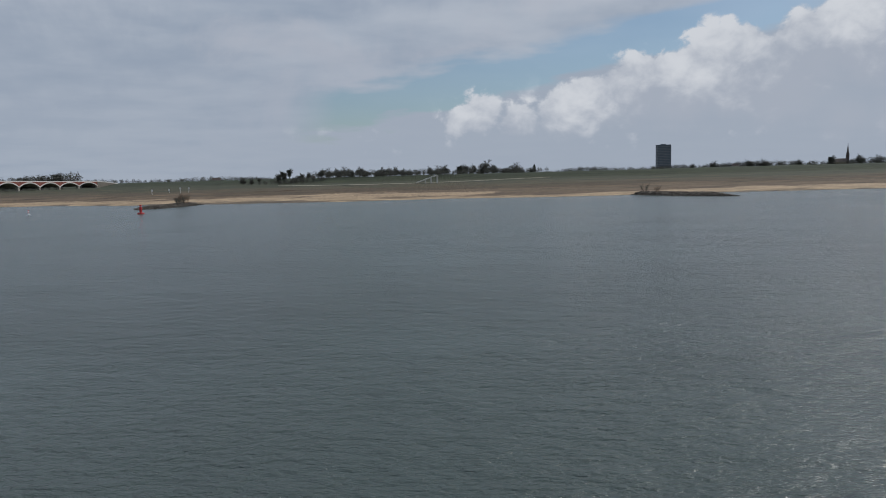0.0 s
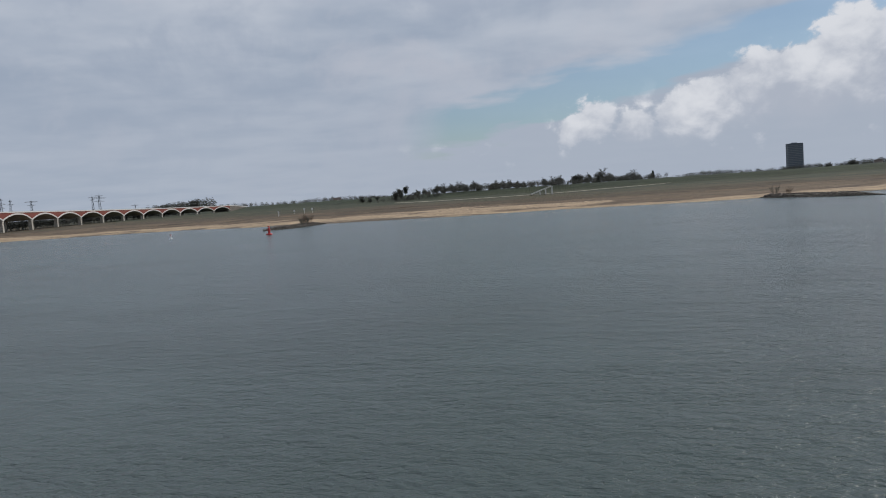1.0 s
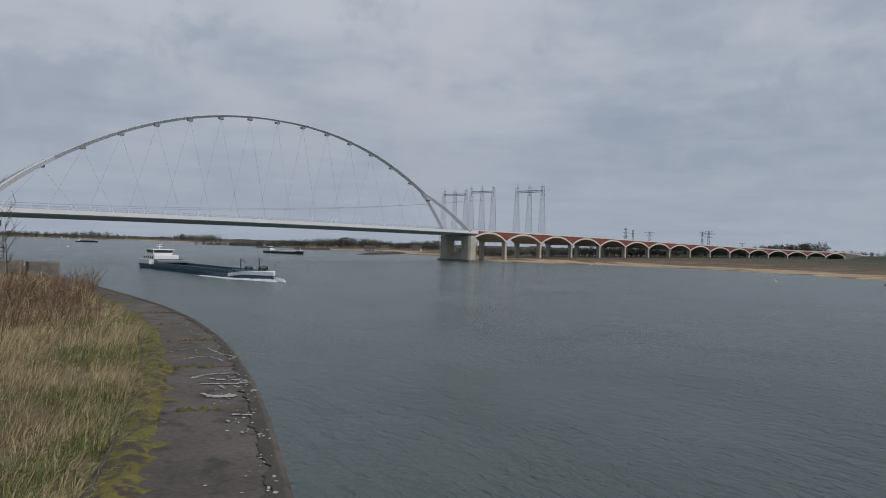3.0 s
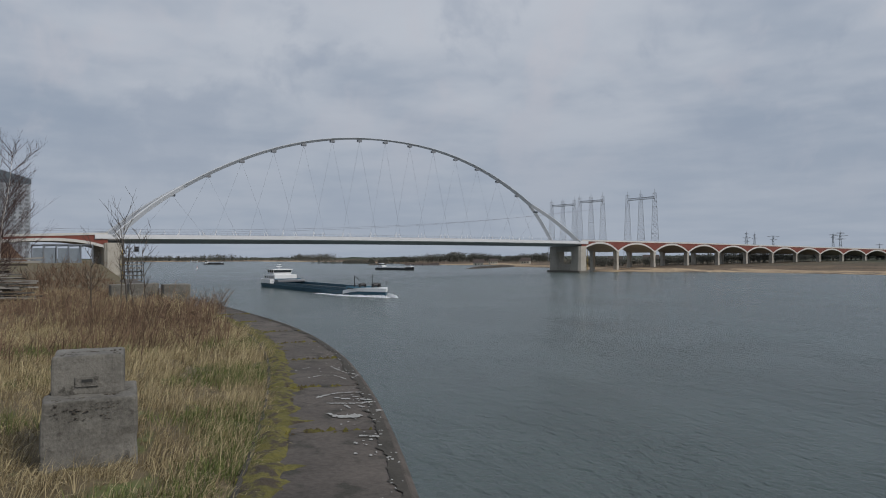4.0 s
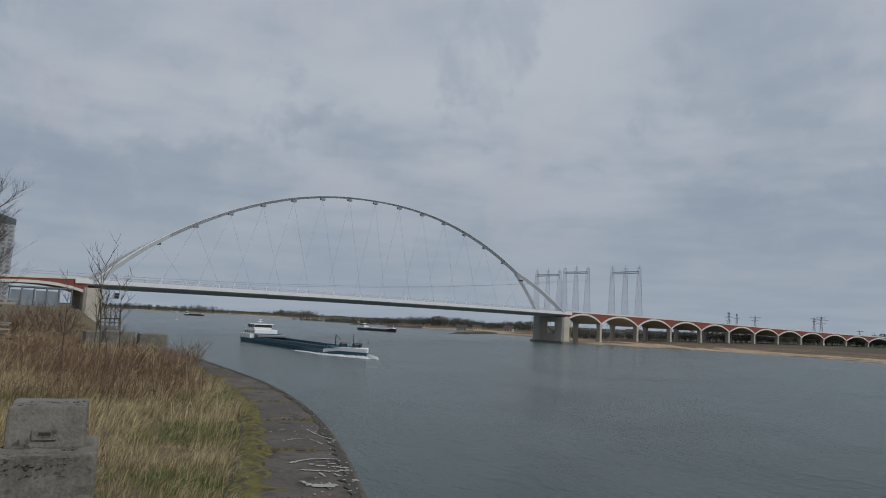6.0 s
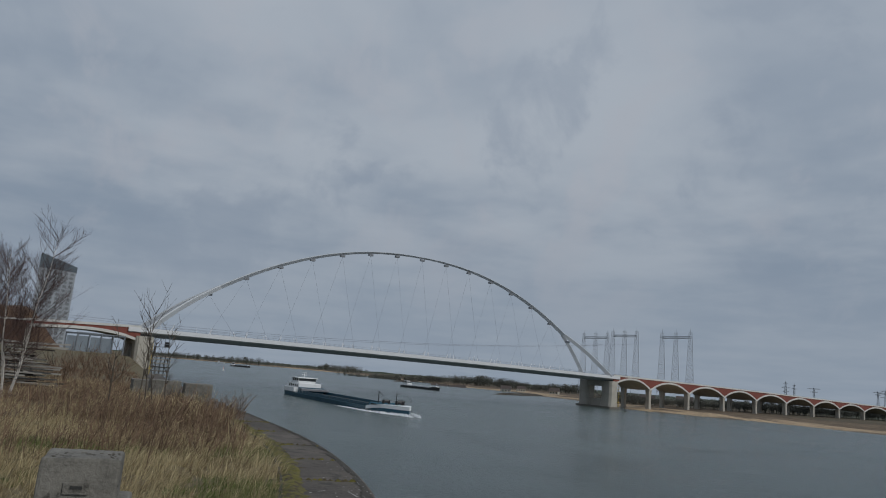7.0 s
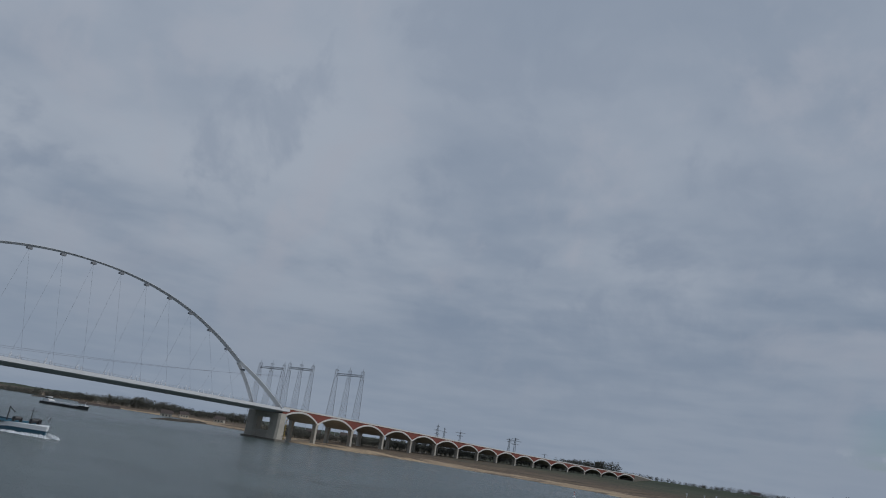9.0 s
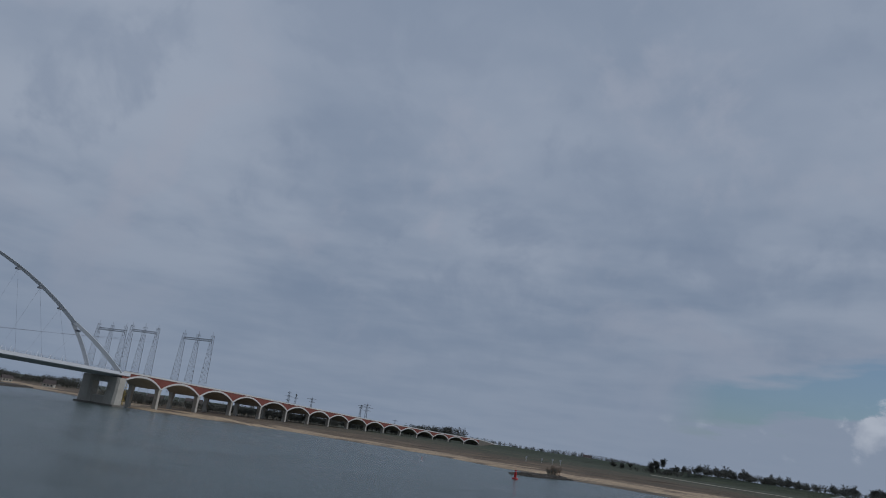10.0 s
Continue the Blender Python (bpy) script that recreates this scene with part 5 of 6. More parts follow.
# ---- near bank: abutment, heap, works, vehicle ----
def abutment():
    a0 = L0 - AX * 43.0
    w = thing("abutment", "long brown-red brick abutment wall with a pale coping", "wall")
    n = 7
    for side in (12.3, -12.3):
        rings, cop = [], []
        for i in range(n):
            p = a0 - AX * (i * 16.0) + TX * side
            z = 19.0 - 0.5 * i
            q = p - TX * (1.0 if side > 0 else -1.0)
            rings.append([Vector((p.x, p.y, 6)), Vector((p.x, p.y, z)), Vector((q.x, q.y, z)), Vector((q.x, q.y, 6))])
            pp = p + TX * (0.25 if side > 0 else -0.25)
            cop.append([Vector((pp.x, pp.y, z + 0.003)), Vector((pp.x, pp.y, z + 0.7)), Vector((q.x, q.y, z + 0.7)), Vector((q.x, q.y, z + 0.003))])
        part("brick_wall", Mesh().loft(rings), M_OLDBRICK, w)
        part("coping", Mesh().loft(cop), M_ARCHRIM, w, "pale coping")


def mound(name, label, cx, cy, lx, ly, h, ang, mat, seed, base=8.9):
    """Flat-topped heap with slumped sides."""
    nx, ny = 60, 30
    b = Mesh()
    for j in range(ny + 1):
        for i in range(nx + 1):
            u, v = 2 * i / nx - 1, 2 * j / ny - 1
            k = max(0.0, min(1.0, (1 - max(abs(u) ** 1.3, abs(v) ** 1.2)) * 3.2))
            k = k * k * (3 - 2 * k)
            z = h * k * (1 + 0.14 * noise.noise(Vector((u * 4, v * 3, seed)))) + 0.35 * noise.noise(Vector((u * 18, v * 12, seed))) * (k > 0)
            b.v.append((u * lx, v * ly, z - 0.3))
    for j in range(ny):
        for i in range(nx):
            o = j * (nx + 1) + i
            b.f.append((o, o + 1, o + nx + 2, o + nx + 1))
    ob = part(name, b, mat, smooth=True)
    ob.matrix_basis = Matrix.Translation((cx, cy, base)) @ Matrix.Rotation(ang, 4, "Z")
    tagged(ob, label, "heap")


abutment()
mound("earth_heap", "big flat-topped heap of bare brown earth", -408, -112, 78, 36, 18.4, math.atan2(AX.y, AX.x), M_HEAP, 3)


def pier_works():
    """Fender jetty and a hanging work platform beside the south river pier."""
    j = thing("fender_jetty", "weathered steel and timber fender jetty beside the pier", "jetty")
    for i in range(5):
        y = 8.4 + i * 1.8
        part("pile", Mesh().tube((-331, y, -3), (-331, y, 9.6), 0.28, sides=8), M_FRAME, j)
    for z in (1.4, 3.0, 4.6, 6.2, 7.8, 9.2):
        part("waling", Mesh().box(-330.7, 7.8, z, -330.3, 16.2, z + 0.45), M_WOOD, j, "grey timber waling")
    g = thing("work_platform", "dark steel work platform hung under the deck", "platform")
    part("floor_frame", Mesh().box(-332, 8.5, 13.2, -328.5, 14.6, 13.5), M_FRAME, g)
    for y in (8.6, 10.6, 12.6, 14.5):
        part("hanger_bar", Mesh().box(-328.8, y - 0.1, 13.5, -328.6, y + 0.1, 17.6), M_FRAME, g)
    part("guard_rail", Mesh().box(-328.75, 8.6, 14.5, -328.6, 14.6, 14.7), M_FRAME, g)
    part("machine_box", Mesh().box(-331, 12.8, 13.5, -329.2, 14.4, 15.6), M_BLACK, g, "dark winch box", bevel=0.1)


pier_works()


def steel_hall():
    x, y = at(92.0, 292)
    s = thing("steel_hall", "grey steel-framed hall with sheet walls beyond the bank", "hall", Matrix.Translation((x, y, 8.5)) @ Matrix.Rotation(radians(90 + 22), 4, "Z"))
    for i in range(5):
        for yy in (0, 12):
            part("column", Mesh().box(-9 + i * 4.2 - 0.2, yy - 0.2, 0, -9 + i * 4.2 + 0.2, yy + 0.2, 6.6), M_FRAME, s)
        part("roof_beam", Mesh().box(-9 + i * 4.2 - 0.18, -0.2, 6.6, -9 + i * 4.2 + 0.18, 12.2, 7.0), M_FRAME, s)
    for yy in (0, 12):
        part("eaves_beam", Mesh().box(-9.3, yy - 0.18, 7.0, 8.1, yy + 0.18, 7.35), M_FRAME, s)
    for i in range(4):
        part("wall_sheet", Mesh().box(-8.7 + i * 4.2, 11.4, 0, -4.9 + i * 4.2, 11.6, 6.0), M_SHED, s)
    part("wall_sheet", Mesh().box(-8.7, 0.3, 0, -4.9, 0.4, 6.0), M_SHED, s)


def high_rise():
    x, y = at(95.6, 620)
    b = thing("high_rise", "slim grey high-rise with a dark sloping crown", "building", Matrix.Translation((x, y, 9)) @ Matrix.Rotation(radians(95.6), 4, "Z"))
    h = 58.0
    part("wall", Mesh().box(-13, -9, 0, 12, 9, h), M_RISE, b)
    for k in range(17):
        for i in range(6):
            part("window", Mesh().box(-11.6 + i * 4.0, -9.08, 2.2 + k * 3.25, -9.2 + i * 4.0, -8.95, 4.0 + k * 3.25), M_TOWERBAND, b)
    part("roof", Mesh().loft([[Vector((-13.2, y_, h)), Vector((12.4, y_, h - 1)), Vector((12.4, y_, h + 3)), Vector((-13.2, y_, h + 11))] for y_ in (-9.3, 9.3)]), M_TOWER, b, "dark sloping roof crown")


def brick_block():
    x, y = at(103.9, 520)
    b = thing("brick_block", "flat-roofed grey-brown block beyond the heap", "building", Matrix.Translation((x, y, 9)) @ Matrix.Rotation(radians(104.3), 4, "Z"))
    part("wall", Mesh().box(-14, -8, 0, 9.5, 8, 26.4), M_CONC, b)
    part("roof", Mesh().box(-14.4, -8.4, 26.4, 9.9, 8.4, 27.4), M_ROOF, b)
    for k in range(3):
        for i in range(5):
            part("window", Mesh().box(-12.5 + i * 4.4, -8.07, 16.5 + k * 3.2, -10.3 + i * 4.4, -7.95, 18.3 + k * 3.2), M_GLASS, b)


def timber_stack():
    rng = random.Random(31)
    x, y = at(96.4, 30)
    s = thing("board_stack", "loose stack of weathered grey boards behind the scrub", "boards", Matrix.Translation((x, y, 8.95)) @ Matrix.Rotation(radians(8), 4, "Z"))
    me = Mesh().box(-0.06, -0.62, 0, 0.06, 0.62, 0.05).data("board", M_WOOD)
    me2 = Mesh().box(-0.05, -0.36, 0, 0.05, 0.36, 0.04).data("board", M_WOOD)
    for k in range(15):
        for j in range(3):
            for i in range(3):
                if rng.random() < 0.36:
                    continue
                shared("board", me if rng.random() < 0.6 else me2, s, Matrix.Translation((i * 0.5 - 0.5 + rng.uniform(-0.2, 0.2), -1.05 + j * 0.82 + rng.uniform(-0.3, 0.3), k * 0.115 + rng.uniform(0, 0.03))) @ Matrix.Rotation(rng.uniform(-0.3, 0.3), 4, "Z") @ Matrix.Rotation(rng.uniform(-0.05, 0.05), 4, "X"))


def pickup():
    x, y = at(103.9, 37)
    v = thing("parked_car", "dark green off-road car parked on bare ground", "car", Matrix.Translation((x, y, 8.98)) @ Matrix.Rotation(radians(90 + 14), 4, "Z"))
    prof = [(-2.1, 0.45), (-2.1, 1.05), (-1.95, 1.15), (-1.75, 1.75), (0.15, 1.78), (0.75, 1.15), (1.9, 1.05), (2.05, 0.9), (2.05, 0.45)]
    rings = []
    for yy, k in ((-0.88, 0.93), (-0.8, 1.0), (0.8, 1.0), (0.88, 0.93)):
        rings.append([Vector((a_ * (0.98 if k < 1 else 1), yy, 0.45 + (b_ - 0.45) * k)) for a_, b_ in prof])
    part("body", Mesh().loft(rings), M_CAR, v)
    for sg in (-1, 1):
        part("side_window", Mesh().loft([[Vector((-1.6, sg * 0.885, 1.2)), Vector((0.35, sg * 0.885, 1.2)), Vector((0.08, sg * 0.86, 1.62)), Vector((-1.5, sg * 0.86, 1.62))], [Vector((-1.6, sg * 0.90, 1.2)), Vector((0.35, sg * 0.90, 1.2)), Vector((0.08, sg * 0.875, 1.62)), Vector((-1.5, sg * 0.875, 1.62))]]), M_GLASS, v)
        for xx in (-1.35, 1.3):
            w = part("wheel", Mesh().tube((xx, sg * 0.72, 0.37), (xx, sg * 0.93, 0.37), 0.37, sides=18), M_TYRE, v)
            part("rim", Mesh().tube((xx, sg * 0.9, 0.37), (xx, sg * 0.95, 0.37), 0.21, sides=12), M_CABLE, w)
        part("headlight", Mesh().box(1.98, sg * 0.62 - 0.16, 0.72, 2.07, sg * 0.62 + 0.16, 0.92), M_WHITE, v, "pale headlight")
    part("bumper", Mesh().box(2.0, -0.85, 0.42, 2.16, 0.85, 0.62), M_BLACK, v, bevel=0.03)
    part("snorkel_box", Mesh().box(0.9, -0.25, 1.13, 1.35, 0.15, 1.33), M_WHITE, v, "pale box on the bonnet")


steel_hall()
high_rise()
brick_block()
timber_stack()
pickup()


# ---- quay ----
def smooth_edge(x):
    return sum(float(line(NEAR, x + d)) for d in (-1.6, -0.8, 0, 0.8, 1.6)) / 5


def quay():
    q = thing("quay", "old concrete quay edge with joints, moss and dark wall", "quay", kind="structure")
    joints = [12.0, 9.0, 6.6, 3.2, -1.4, -6.15, -8.4, -10.8, -13.1, -15.3, -18.0, -20.5, -23, -26, -29.5, -33, -37, -41, -46, -52, -58]
    rng = random.Random(6)
    wall = []
    for x in np.linspace(12.2, -58, 140):
        y = smooth_edge(x)
        t = Vector((0.4, smooth_edge(x + 0.2) - smooth_edge(x - 0.2))).normalized()
        wall.append((x, y, 0, -t.y, t.x))
    part("wall", Mesh().sweep(wall, [(-0.06, QUAY_TOP - 0.42), (0.0 - 0.06, -3), (-1.25, -3), (-1.25, QUAY_TOP - 0.42)]), M_QUAYWALL, q, "dark stained quay wall")
    prof = [(0.0, -0.40), (0.03, -0.10), (0.015, -0.035), (-0.03, -0.006), (-0.10, 0.0), (-0.6, 0.004), (-1.1, 0.0), (-1.14, -0.03), (-1.14, -0.40)]
    for a_, b_ in zip(joints[:-1], joints[1:]):
        st = []
        dz, tilt = rng.uniform(-0.003, 0.003), rng.uniform(-0.006, 0.006)
        for k in np.linspace(0, 1, 7):
            x = a_ + (b_ - a_) * k + (0.018 if k == 1 else (-0.018 if k == 0 else 0))
            y = smooth_edge(x)
            t = Vector((0.4, smooth_edge(x + 0.2) - smooth_edge(x - 0.2))).normalized()
            st.append((x, y, QUAY_TOP + dz + tilt * (k - 0.5), -t.y, t.x))
        part("coping_slab", Mesh().sweep(st, prof), M_SLAB, q)

    # moss bed and low kerb behind the slabs
    def strip(lo, hi, zl, zh, name, mat, label, rough=0.0, n=700):
        b = Mesh()
        rings = []
        for x in np.linspace(12, -40, n):
            y = smooth_edge(x)
            t = Vector((0.4, smooth_edge(x + 0.2) - smooth_edge(x - 0.2))).normalized()
            nv = Vector((-t.y, t.x))
            row = []
            for j in range(7):
                k = j / 6
                o = lo + (hi - lo) * k
                if j == 6:
                    o += rough * noise.noise(Vector((x * 0.9, 0.5, 2))) * 1.3 + rough * 0.9 * noise.noise(Vector((x * 4, 3, 2))) + rough * 0.4 * noise.noise(Vector((x * 14, 3, 2)))
                z = QUAY_TOP + zl + (zh - zl) * math.sin(math.pi * min(1, k * 1.0)) + rough * 0.12 * noise.noise(Vector((x * 6, o * 8, 1)))
                row.append(Vector((x + nv.x * o, y + nv.y * o, z)))
            rings.append(row)
        b.loft(rings, caps=False, closed=False)
        return part(name, b, mat, q, label, smooth=True)

    strip(-1.26, -0.86, -0.02, 0.03, "moss", M_MOSS, "yellow-green moss along the slabs", 0.30)
    kerb = []
    for x in np.linspace(12, -40, 170):
        y = smooth_edge(x)
        t = Vector((0.4, smooth_edge(x + 0.2) - smooth_edge(x - 0.2))).normalized()
        kerb.append((x, y, QUAY_TOP, -t.y, t.x))
    part("kerb", Mesh().sweep(kerb, [(-1.20, -0.2), (-1.20, 0.002), (-1.205, 0.01), (-1.235, 0.01), (-1.24, 0.002), (-1.24, -0.2)]), M_CRUST, q, "low worn kerb")
    # moss grown into the joints
    jm = Mesh()
    for xj in joints[4:12]:
        for s in range(30):
            o = -rng.uniform(0.12, 1.2) if s % 3 else -rng.uniform(0.6, 1.2)
            x = xj + rng.gauss(0, 0.03) + (0.10 * rng.random() if o < -0.8 else 0)
            y = smooth_edge(x)
            t = Vector((0.4, smooth_edge(x + 0.2) - smooth_edge(x - 0.2))).normalized()
            c = Vector((x, y)) + Vector((-t.y, t.x)) * o
            n, k, rad = len(jm.v), 8, rng.uniform(0.02, 0.06)
            for j in range(k):
                w_ = rng.uniform(0.6, 1.2) * rad
                jm.v.append((c.x + math.cos(j * 0.785) * w_ * 0.7, c.y + math.sin(j * 0.785) * w_ * 1.6, QUAY_TOP - 0.02))
            jm.v.append((c.x, c.y, QUAY_TOP + rng.uniform(0.02, 0.045)))
            jm.f += [(n + j, n + (j + 1) % k, n + k) for j in range(k)]
    tagged(part("joint_moss", jm, M_MOSS, q, "moss in the slab joints"), kind="stuff")
    # flaked white paint marks and lichen spots on the slabs
    marks = Mesh()

    def blob(x, o, rx, ro, k=12):
        y = smooth_edge(x)
        t = Vector((0.4, smooth_edge(x + 0.2) - smooth_edge(x - 0.2))).normalized()
        c = Vector((x, y)) + Vector((-t.y, t.x)) * o
        n = len(marks.v)
        for j in range(k):
            r = rng.uniform(0.6, 1.15)
            p = c + t * (math.cos(2 * math.pi * j / k) * rx * r) + Vector((-t.y, t.x)) * (math.sin(2 * math.pi * j / k) * ro * r)
            marks.v.append((p.x, p.y, QUAY_TOP + 0.011 + 0.000001 * n))
        marks.f.append(tuple(range(n, n + k)))

    def stroke(pts, wide):
        """A worn brush stroke: short ragged dabs along a line of (along, off) places."""
        for (x0, o0), (x1, o1) in zip(pts[:-1], pts[1:]):
            n = max(2, int(math.hypot(x1 - x0, o1 - o0) / 0.035))
            for i in range(n):
                if rng.random() < 0.14:
                    continue
                u = i / n
                blob(x0 + (x1 - x0) * u + rng.gauss(0, 0.004), o0 + (o1 - o0) * u, wide * rng.uniform(0.6, 1.2), wide * rng.uniform(0.6, 1.2), 7)

    stroke([(-7.69, -0.66), (-7.86, -0.50), (-7.92, -0.36), (-7.90, -0.12)], 0.030)
    stroke([(-7.35, -0.55), (-7.30, -0.36), (-7.28, -0.20), (-7.36, -0.05)], 0.030)
    stroke([(-7.22, -0.38), (-7.02, -0.33)], 0.022)
    stroke([(-7.20, -0.25), (-7.05, -0.18)], 0.022)
    for x, o in ((-7.62, -0.44), (-7.55, -0.38), (-7.66, -0.26), (-7.5, -0.22), (-7.45, -0.14)):
        stroke([(x, o), (x + 0.02, o + 0.09)], 0.035)
    stroke([(-6.72, -0.50), (-6.70, -0.40), (-6.70, -0.24)], 0.055)
    stroke([(-6.85, -0.56), (-6.66, -0.50)], 0.035)
    stroke([(-6.66, -0.45), (-6.64, -0.26)], 0.05)
    stroke([(-6.90, -0.06), (-6.86, 0.0 - 0.03)], 0.035)
    stroke([(-9.05, -0.70), (-9.2, -0.52), (-9.15, -0.36), (-8.75, -0.22)], 0.024)
    stroke([(-9.9, -0.34), (-9.4, -0.22), (-9.1, -0.05)], 0.024)
    stroke([(-9.1, -0.05), (-8.85, -0.16)], 0.022)
    stroke([(-9.7, -0.84), (-9.95, -0.62)], 0.018)
    stroke([(-5.90, -0.30), (-5.84, -0.12)], 0.032)
    for _ in range(150):
        blob(rng.uniform(-13, -3.4), -abs(rng.gauss(0.10, 0.22)) - 0.04, rng.uniform(0.006, 0.03), rng.uniform(0.006, 0.02), 8)
    # dark crust of algae along the worn outer edge
    rows = []
    for x in np.linspace(2, -24, 420):
        y = smooth_edge(x)
        t = Vector((0.4, smooth_edge(x + 0.2) - smooth_edge(x - 0.2))).normalized()
        nv = Vector((-t.y, t.x))
        inner = -0.15 + 0.10 * noise.noise(Vector((x * 1.7, 1, 4))) + 0.09 * noise.noise(Vector((x * 7, 5, 4)))
        rows.append([Vector((x + nv.x * o, y + nv.y * o, QUAY_TOP + z)) for o, z in ((-0.05, 0.0075), (min(inner, -0.06), 0.0095))])
    part("edge_crust", Mesh().loft(rows, caps=False, closed=False), M_CRUST, q, "dark algae crust along the edge", smooth=True)
    tagged(part("paint_marks", marks, M_PAINT, q, "flaked white paint and lichen"), kind="stuff")


quay()


def eroded(b, amount, scale, seed, cuts):
    """A bevelled, subdivided block roughened by noise."""
    bm = solid(b, 0.025)
    bmesh.ops.subdivide_edges(bm, edges=bm.edges[:], cuts=cuts, use_grid_fill=True)
    bm.normal_update()
    for v in bm.verts:
        k = noise.noise(v.co * scale + Vector((seed, 0, 0))) + 0.6 * noise.noise(v.co * scale * 3.1 + Vector((0, seed, 0)))
        v.co -= v.normal * amount * max(-0.2, k)
    return bm


def concrete_post():
    p = thing("concrete_block", "stepped pitted concrete block standing in the grass", "concrete block", Matrix.Translation((-6.15, -0.07, 8.9)) @ Matrix.Rotation(radians(-2), 4, "Z"))
    for name, b, am, sd, label in (("base", Mesh().box(-0.80, -0.34, 0, 0, 0.34, 0.60), 0.030, 3.3, "rough lower block"), ("cap", Mesh().box(-0.76, -0.29, 0.585, -0.25, 0.245, 0.915), 0.010, 7.1, "smoother upper block")):
        bm = eroded(b, am, 5.0, sd, 7)
        me = bpy.data.meshes.new(name)
        bm.to_mesh(me)
        bm.free()
        me.materials.append(M_BLOCK)
        ob = new(name, me)
        ob.parent = p
        ob["label"] = label
    part("slot_frame", Mesh().box(-0.255, -0.115, 0.665, -0.236, 0.055, 0.745), M_BLOCK, p, "cast plate round the slot")
    # no hole is cut: a thin near-black bar paints the slot's inner shade
    part("slot", Mesh().box(-0.24, -0.07, 0.70, -0.232, 0.01, 0.722), M_SLOTSHADE, p, "dark bar painted as the shade in the slot")
    rng = random.Random(2)
    pits = Mesh()
    rv, rf = rock(rng)
    for i in range(240):
        top = rng.random() < 0.5
        x, z = (rng.uniform(-0.75, -0.27), 0.912) if top else (rng.uniform(-0.24, -0.02), 0.594)
        y = rng.uniform(-0.27, 0.22)
        if rng.random() < 0.2:
            x, z = (0.0, rng.uniform(0.44, 0.58))
        s = rng.uniform(0.004, 0.011)
        o = len(pits.v)
        pits.v += [(x + s * q[0], y + s * q[1] * 1.4, z + s * 0.6 * q[2]) for q in rv]
        pits.f += [tuple(o + j for j in f) for f in rf]
    tagged(part("pebbles", pits, M_STONE, p, "dark exposed pebbles"), kind="stuff")


concrete_post()
for i, (az, d, w, h, tint) in enumerate(((84.9, 28.5, 0.95, 0.42, 0), (87.2, 29.0, 1.05, 0.45, 1), (88.6, 31.0, 0.9, 0.35, 1))):
    x, y = at(az, d)
    bm = eroded(Mesh().box(-0.4, -w / 2, 0, 0.4, w / 2, h + 0.3), 0.03, 2.5, i + 1.0, 5)
    me = bpy.data.meshes.new("old_wall_block")
    bm.to_mesh(me)
    bm.free()
    me.materials.append(M_BLOCK)
    ob = tagged(new("old_wall_block", me), "broken low concrete wall block among dead stalks", "concrete block", "old wall blocks")
    ob.matrix_basis = Matrix.Translation((x, y, 8.9)) @ Matrix.Rotation(radians(az - 90 + 8), 4, "Z")


# ---- birch, saplings, shrubs ----
def fine_branch(b, rng, p, d, length, r, depth):
    """A nearly straight thin branch that forks upwards into finer ones."""
    segs = 4 if depth else 2
    q = Vector(p)
    for i in range(segs):
        d = (d + Vector((rng.gauss(0, 0.07), rng.gauss(0, 0.07), rng.uniform(0.0, 0.10)))).normalized()
        nx = q + d * (length / segs)
        b.tube(q, nx, r * (1 - 0.2 * i), r * (1 - 0.2 * (i + 1)), 3, False)
        if depth and i:
            for _ in range(2):
                t = rng.uniform(0, 6.283)
                side = Vector((math.cos(t), math.sin(t), 0.25))
                fine_branch(b, rng, q.lerp(nx, rng.random()), (d + side * 0.62).normalized(), length * rng.uniform(0.35, 0.6), max(0.0022, r * 0.5), depth - 1)
        q = nx


def birch(x, y, stems, h, seed, label, spread=0.16, depth=2, scale=1.0):
    rng = random.Random(seed)
    t = thing("birch", label, "tree", Matrix.Translation((x, y, 8.93)))
    crown = Mesh()
    for i in range(stems):
        ang = 2 * math.pi * i / stems + 0.9
        lean = Vector((math.cos(ang) * spread, math.sin(ang) * spread, 1)).normalized()
        trunk = Mesh()
        q = Vector((math.cos(ang) * 0.09, math.sin(ang) * 0.09, -0.2))
        r = 0.030 * scale
        hh = h * (1.0 if i == 0 else rng.uniform(0.68, 0.88))
        segs = 10
        for k in range(segs):
            d = (lean * (1 - 0.5 * k / segs) + Vector((rng.gauss(0, 0.05), rng.gauss(0, 0.05), 0.5 * k / segs))).normalized()
            nx = q + d * (hh / segs)
            trunk.tube(q, nx, r * (1 - k / segs * 0.9), r * (1 - (k + 1) / segs * 0.9), 7, False)
            if k >= 2:
                for _ in range(5):
                    a_ = rng.uniform(0, 6.283)
                    fine_branch(crown, rng, q.lerp(nx, rng.random()), Vector((math.cos(a_), math.sin(a_), 0.95)).normalized(), hh * rng.uniform(0.20, 0.32) * (1.35 - 0.9 * k / segs), 0.009 * scale, depth)
            q = nx
        part("trunk", trunk, M_BIRCH, t, "white birch stem", smooth=True)
    part("crown", crown, M_REDTWIG, t, "fine purple-brown bare twigs")


birch(-25.3, -3.1, 4, 5.2, 41, "young bare birch with white stems in scrub")
x_, y_ = at(100.2, 30)
birch(x_, y_, 3, 4.5, 42, "thin bare birch behind the larger one", scale=0.8)
x_, y_ = at(98.9, 31)
birch(x_, y_, 2, 5.0, 43, "thin bare birch beside the larger one", scale=0.8)


